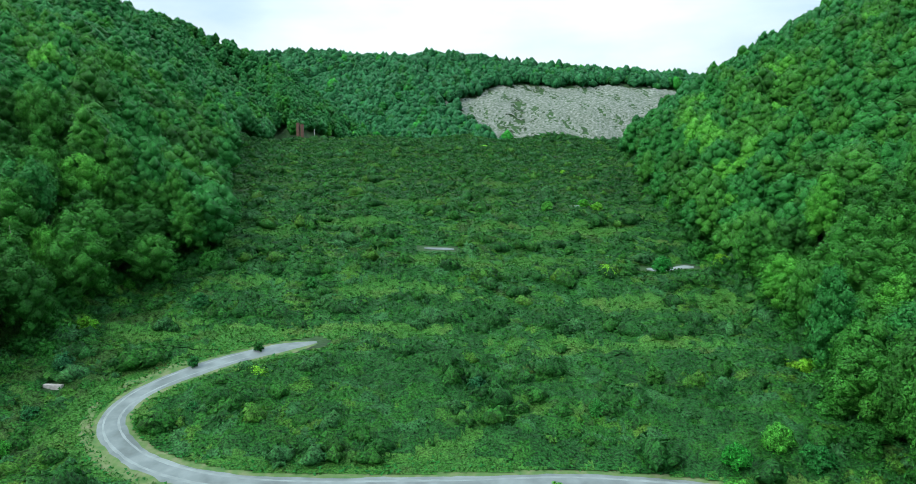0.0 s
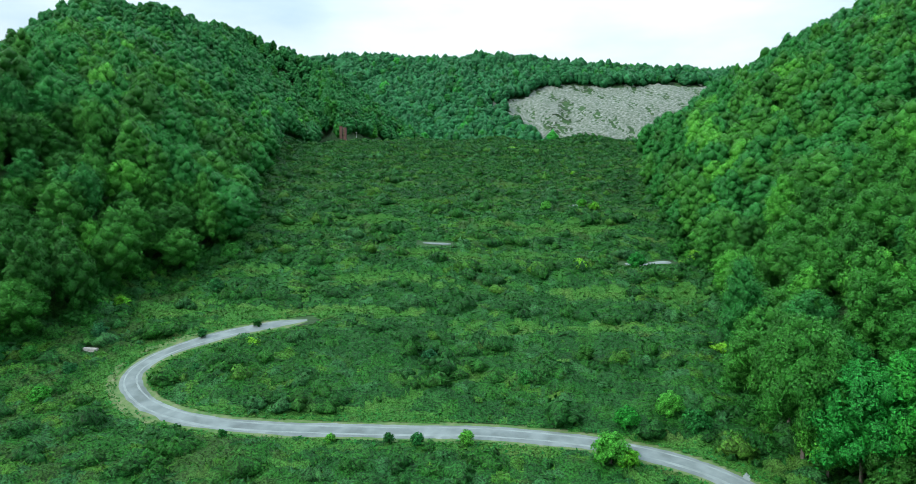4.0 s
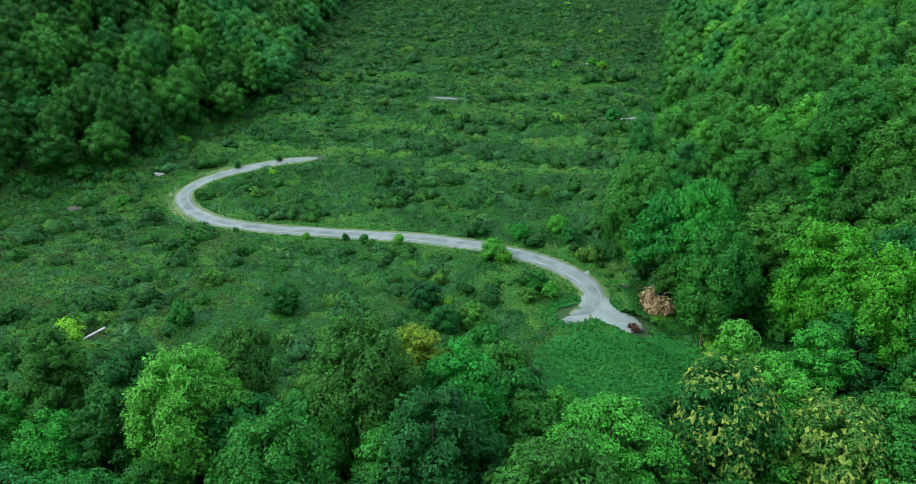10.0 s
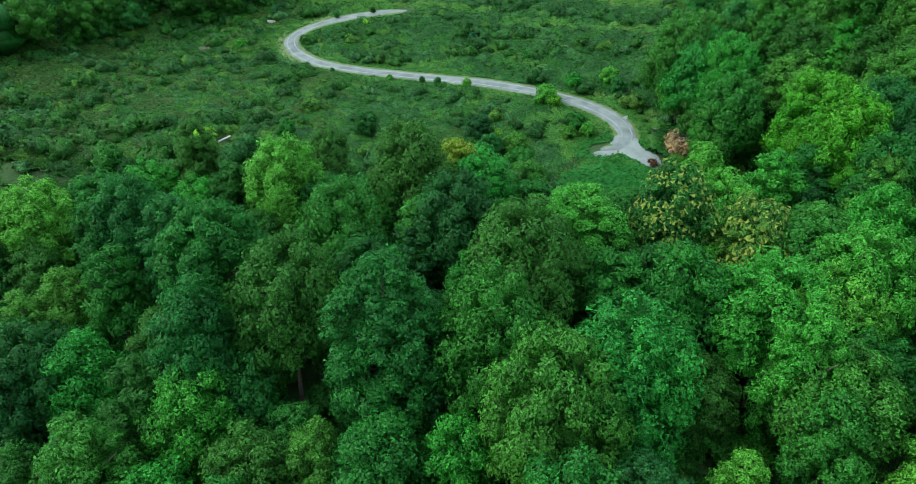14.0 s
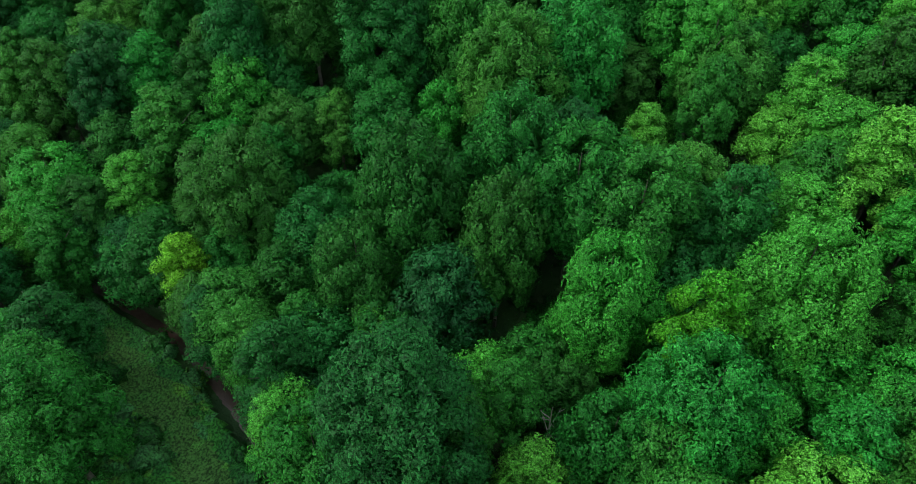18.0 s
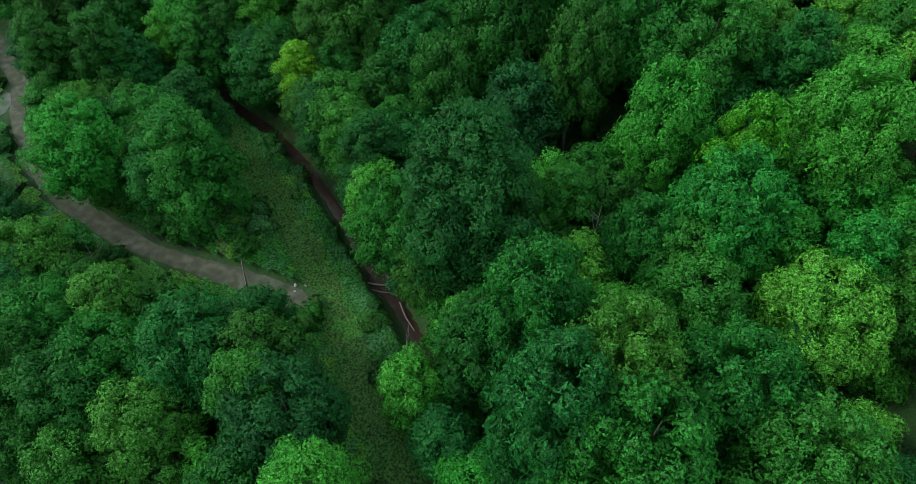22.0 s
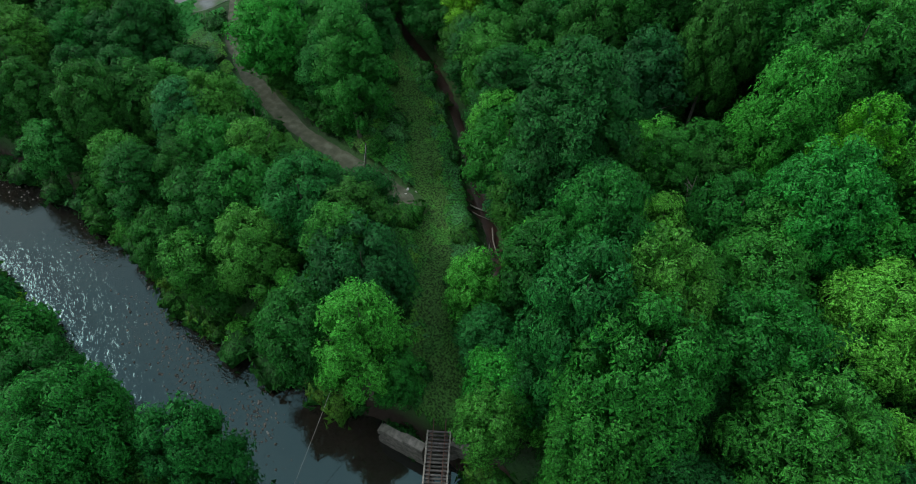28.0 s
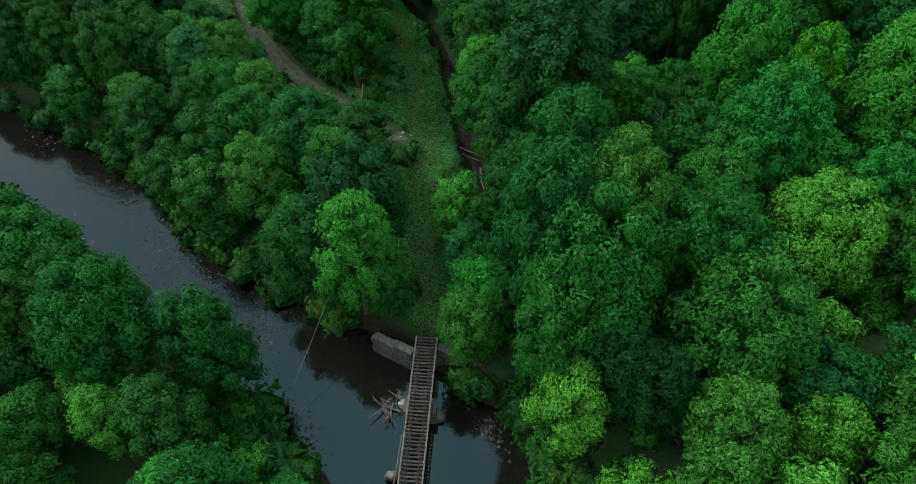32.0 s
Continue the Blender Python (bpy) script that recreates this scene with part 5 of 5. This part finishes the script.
def dead_tree(x, y, tall, seed, label, mat=None, spread=0.35):
    t = thing("dead_tree", label, "dead tree", Matrix.Translation((x, y, float(height(x, y)) - 0.2)), "bare dead trees")
    r = random.Random(seed)
    k = 0.013 * tall + 0.03
    lean = Vector((r.uniform(-0.12, 0.12), r.uniform(-0.12, 0.12), 1)) * tall
    part("trunk", tube(bmesh.new(), [(0, 0, 0), tuple(lean * 0.5 + Vector((0.15, 0, 0))), tuple(lean)], [k, k * 0.7, k * 0.15], 6), mat or PALE_WOOD, t)
    for i in range(9):
        f = r.uniform(0.35, 0.9)
        a, s = r.uniform(0, 6.28), tall * spread * r.uniform(0.5, 1.0) * (1.15 - f)
        p = lean * f
        e = p + Vector((math.cos(a) * s, math.sin(a) * s, s * 0.8))
        m = p.lerp(e, 0.5) + Vector((0, 0, -0.05 * s))
        bm = tube(bmesh.new(), [tuple(p), tuple(m), tuple(e)], [k * 0.4, k * 0.25, 0.012], 5)
        for j in range(3):
            g = m.lerp(e, j / 3)
            tube(bm, [tuple(g), tuple(g + Vector((r.uniform(-1, 1), r.uniform(-1, 1), r.uniform(0.2, 1))) * s * 0.3)], [k * 0.18, 0.008], 4)
        part("limb", bm, mat or PALE_WOOD, t)


brush_heap("brush_pile", "heap of cut branches with dry tan leaves", 60.5, 60.6, (2.7, 2.2, 4.0), BRONZE_GRASS, 3, 1500)
brush_heap("brush_pile", "small reddish-brown dead brush by the road", 57.6, 54.6, (1.0, 0.9, 1.2), RED_BRUSH, 4, 220)
brush_heap("brush_pile", "dry brown twigs and leaves under the trees", 56.5, 66.0, (2.2, 0.9, 0.9), RED_BRUSH, 5, 200)
dead_tree(17.5, -11.5, 15.5, 3, "bare grey dead tree among green crowns")
dead_tree(24, -88.0, 11, 4, "bare snag leaning over the dirt track", spread=0.6)
dead_tree(22.0, -87.0, 9, 8, "bare snag with forked pale limbs", spread=0.6)
dead_tree(65.5, -74.8, 9, 5, "pale dead trunk beside the stream", spread=0.12)
dead_tree(63.8, -72.6, 7, 6, "thin broken dead trunk by the stream", spread=0.1)
dead_tree(-78, 116, 15, 7, "bare white dead trunk at the wood's edge", spread=0.12)
dead_tree(16, -62, 17, 9, "tall half-dead tree with bare grey limbs", spread=0.3)
dead_tree(78, -52, 14, 10, "thin grey dead tree within the wood")


def logs():
    for a, b, k, words in (((51.5, -67.1, 3.9), (56.4, -64.9, 4.0), 0.13, "pale log lying across the muddy stream"), ((58.4, -66.8, 4.0), (62.7, -69.3, 4.0), 0.12, "long pale log along the stream bank"),
                           ((52.6, -67.6, 3.9), (57.4, -65.8, 3.9), 0.08, "thin branch lying across the muddy stream")):
        bm = tube(bmesh.new(), [a, ((a[0] + b[0]) / 2, (a[1] + b[1]) / 2 - 0.25, (a[2] + b[2]) / 2 + 0.05), b], [k, k, k * 0.6], 7)
        me = bpy.data.meshes.new("log")
        bm.to_mesh(me)
        bm.free()
        me.materials.append(PALE_WOOD)
        tagged(new("log", me), words, "log", "logs by the stream")
    for i, (x, y, s) in enumerate(((68.5, -87.5, 0.55), (69.0, -87.9, 0.35), (65.0, -85.6, 0.25), (75.5, -83.2, 0.4), (58.4, -72.9, 0.25), (45.4, -73.2, 0.55), (46.6, -72.3, 0.6), (46.0, -74.0, 0.4), (77.5, -86.0, 0.5))):
        boulder("rubble", "pale broken rubble beside the overgrown track", (x, y, float(height(x, y)) + 0.1 * s), (s * 0.55, s * 0.4, s * 0.3), CONCRETE, 20 + i, "rubble", "rubble along the track")


logs()


# ---- things on the terraces ----
def terrace_things():
    t = thing("steel_pipe", "pale steel drain pipe lying on the slope", "pipe", Matrix.Translation((-20.9, 29.2, float(height(-20.9, 29.2)))))
    part("barrel", tube(bmesh.new(), [(-0.9, -2.0, 0.35), (0.7, 1.3, 1.2)], [0.2, 0.2], 10), STEEL, t)
    part("collar", tube(bmesh.new(), [(-0.95, -2.1, 0.33), (-0.85, -1.9, 0.38)], [0.25, 0.25], 10), STEEL, t)
    for x, y, w in ((-61.8, 98.2, 1.5), (-58.6, 99.0, 0.7)):
        z = float(height(x, y))
        ob = new("concrete_block", bpy.data.meshes.new("concrete_block"))
        bm = block(bmesh.new(), -w, -0.35, -0.2, w, 0.35, 0.62, 0.05)
        bm.to_mesh(ob.data)
        bm.free()
        ob.data.materials.append(CONCRETE)
        ob.matrix_basis = Matrix.Translation((x, y, z)) @ pose(0, 0, 0, 0, 0, -6)
        tagged(ob, "weathered concrete block beside the road bend", "concrete block", "concrete blocks by the bend")
    # old hoist frame on the far edge
    z = float(height(-105, 440))
    t = thing("steel_tower", "rusty red steel shaft tower on the far edge", "tower", Matrix.Translation((-105, 440, z)))
    for i, x in enumerate((-2.3, 0.5)):
        top = 12.6 if i == 0 else 11.6
        bm = block(bmesh.new(), x, -1.0, -1, x + 1.9, 1.0, top, 0.05)
        for k in range(5):
            block(bm, x - 0.07, -1.07, 1 + k * 1.8, x + 1.97, 1.07, 1.15 + k * 1.8)
        part("shaft", bm, BRICK_RED, t)
        part("shaft_cap", block(bmesh.new(), x - 0.12, -1.12, top, x + 2.02, 1.12, top + 0.2, 0.03), BRICK_RED, t)
    part("platform", block(bmesh.new(), -0.4, -0.8, 4.5, 0.5, 0.8, 4.75), BRICK_RED, t)
    part("footing", block(bmesh.new(), -3.0, -1.6, -1.0, 3.0, 1.6, 0.5, 0.05), CONCRETE, t, "pale concrete footing")
    t = thing("steel_mast", "thin grey mast beside the steel tower", "mast", Matrix.Translation((-95.5, 440, float(height(-95.5, 440)))))
    part("post", tube(bmesh.new(), [(0, 0, -0.5), (0, 0, 6.5)], [0.2, 0.12], 7), STEEL, t)
    part("head", block(bmesh.new(), -0.4, -0.12, 6.3, 0.4, 0.12, 6.55), STEEL, t)


terrace_things()


def young_trees():
    """Young trees and bushes that stand by themselves along the road."""
    made = {}
    r = random.Random(6)
    for x, y, tall, tint in ((-24.2, 72.8, 1.2, 1), (-8.1, 72.9, 1.4, 2), (0.3, 73.4, 1.5, 0), (4.5, 73.2, 1.8, 1), (11.5, 74.0, 2.2, 2), (31.5, 71.0, 4.6, 2), (33.5, 70.2, 3.0, 4), (41, 62, 3.6, 1), (43.5, 60.5, 3.0, 2), (40, 59, 2.6, 1),
                             (35, 80, 3.4, 2), (42, 84, 4.0, 2), (45, 79.5, 3.6, 1), (-43, 104.5, 1.8, 3), (-34, 110, 1.6, 0), (-38, 92, 1.9, 3), (-62.5, 102, 3.2, 3), (-59.5, 89, 2.6, 3), (-66, 115, 3.2, 4), (-70, 93, 3.0, 1),
                             (-58, 80, 3.0, 2), (-31, 138, 2.6, 3), (-50, 126, 3.4, 3), (20, 92, 2.8, 3), (31, 101, 3.0, 0), (3, 98, 3.0, 3), (50, 160, 4.4, 2), (66, 163, 4.5, 4), (40, 210, 3.2, 4), (44, 208, 3.4, 4), (28, 205, 3.6, 2), (32.5, 48, 4.6, 1), (29, 45, 4.2, 1), (24, 50.5, 5.2, 0), (3, 43.5, 4.6, 0), (-10.5, 35.5, 3.8, 1),
                             (36, 40, 5.4, 1), (40, 34, 6.2, 1), (43, 28, 6.6, 1), (34, 33, 6, 0), (46, 22, 7, 1), (38.5, 26, 7, 0), (48, 30, 4.4, 2), (55, 24, 4.2, 1), (53, 17.5, 6, 1), (-20, 20, 5, 1), (-32, 12, 5, 1)):
        m = Matrix.LocRotScale((x, y, float(height(x, y)) - 0.05), Euler((0, 0, r.uniform(0, 6.28))), (tall / 3,) * 3)
        if tint not in made:
            t = thing("young_tree", "bushy young tree with {} leaves on the open slope".format(WORDS[tint]), "young tree", m, "young trees on the terraces")
            v, f, nrm = tree_mesh("bush", 3.0, 2.6, 16, 800, 0.28, 700 + tint)
            crown = new("crown", leafy("crown", v, f, nrm, LEAVES[tint]))
            crown.parent = t
            part("trunk", tube(bmesh.new(), [(0, 0, -0.2), (0.05, 0, 1.2), (0, 0.05, 2.4)], [0.08, 0.06, 0.02], 6), BARK, t)
            made[tint] = t
        else:
            copy_thing(made[tint], Matrix()).matrix_basis = m


young_trees()

# ---- wheel tracks, aprons and the upper bends of the road ----
tagged(ribbon("road_verge", ROAD, 3.0, VERGE, 0.07, 0.5, 40, 7, 7.0), "worn grassy verge along the gravel road", "verge", kind="structure")
for off, seed in ((-0.95, 41), (0.95, 43)):
    p = spread_line(ROAD, 3.0)
    way = np.gradient(p, axis=0)
    way /= np.hypot(way[:, 0], way[:, 1])[:, None]
    q = p + np.stack([way[:, 1], -way[:, 0]], 1) * off
    tagged(ribbon("road_track", [tuple(k) for k in q[3:-2]], 0.62, TRACK, 0.19, 0.35, seed, 3, 6.0), "pale worn gravel strip along the road", "road", kind="structure")
tagged(ribbon("road_verge", [(-43, 107), (-51.5, 100), (-53.5, 94), (-51, 86.5), (-44, 80), (-36, 76)], 1.7, VERGE, 0.15, 0.7, 42), "worn yellowish grass outside the road bend", "verge", kind="structure")
tagged(ribbon("road_apron", APRON, 2.8, TRACK, 0.13, 0.6, 44), "pale gravel apron where the road bends", "road", kind="structure")
tagged(ribbon("road_apron", [(47.5, 67.5), (50, 72), (51, 76)], 0.9, TRACK, 0.1, 0.4, 45), "short worn path leaving the gravel road", "path", kind="structure")
tagged(ribbon("road_apron", [(50, 58), (48.3, 55.2), (45.5, 53.4)], 1.5, TRACK, 0.12, 0.3, 46), "end of the gravel road in the grass", "road", kind="structure")
tagged(ribbon("upper_road", UPPER[0], 1.3, TRACK, 0.2, 0.3, 47), "grey gravel bend of the upper road", "road", kind="structure")
tagged(ribbon("upper_road", UPPER[1], 1.0, GRAVEL, 0.2, 0.4, 48), "short grey stretch of the upper road", "road", kind="structure")
tagged(ribbon("upper_road", UPPER[2], 1.3, TRACK, 0.2, 0.4, 49), "far grey bend of the upper road", "road", kind="structure")
tagged(ribbon("upper_bank", [(0, 176), (12, 184), (24, 197), (36, 211)], 1.3, DIRT, 0.3, 0.5, 50), "bare brown cut bank above the upper road", "bank", kind="structure")
tagged(ribbon("bare_patch", [(-74, 77), (-66, 79)], 1.6, DIRT, 0.3, 0.6, 51), "dry bare patch in the grass", "bare ground", kind="structure")
tagged(ribbon("spur_track", [(-51, 101), (-56, 102.5), (-64, 101)], 0.8, TRACK, 0.1, 0.3, 52), "faint track leaving the road bend", "track", kind="structure")
tagged(ribbon("gravel_yard", YARD, 5.5, YARD_GRIT, 0.12, 0.6, 53, 9), "grey gravel yard half grown over with grass", "gravel yard", kind="structure")
tagged(ribbon("mud_flat", [(46, -60), (52, -64), (57, -67.5)], 2.3, RED_MUD, 0.06, 0.4, 54), "wide red mud flat in the stream", "mud", kind="structure")
tagged(ribbon("mud_bank", [(85.5, -88.8), (89, -89.6), (93, -91.2), (97, -93)], 1.9, RED_MUD, 0.1, 0.6, 55), "dark reddish mud bank beside the bridge", "mud", kind="structure")
tagged(ribbon("litter_bank", LITTER, 2.0, RED_MUD, 0.12, 0.6, 56), "brown bank strewn with leaf litter and stones", "bank", kind="structure")
tagged(ribbon("old_railbed", [(79.2, -90.8), (65, -82), (50.7, -73), (40, -67), (30, -62.5)], 1.6, BALLAST, 0.07, 0.5, 58), "overgrown cinder bed of the old railway", "railbed", kind="structure")
tagged(ribbon("cinder_path", [(78.5, -87.2), (68, -80.2), (57, -73.4)], 0.7, GRAVEL, 0.3, 0.5, 57), "grey cinder path along the old railbed", "path", kind="structure")
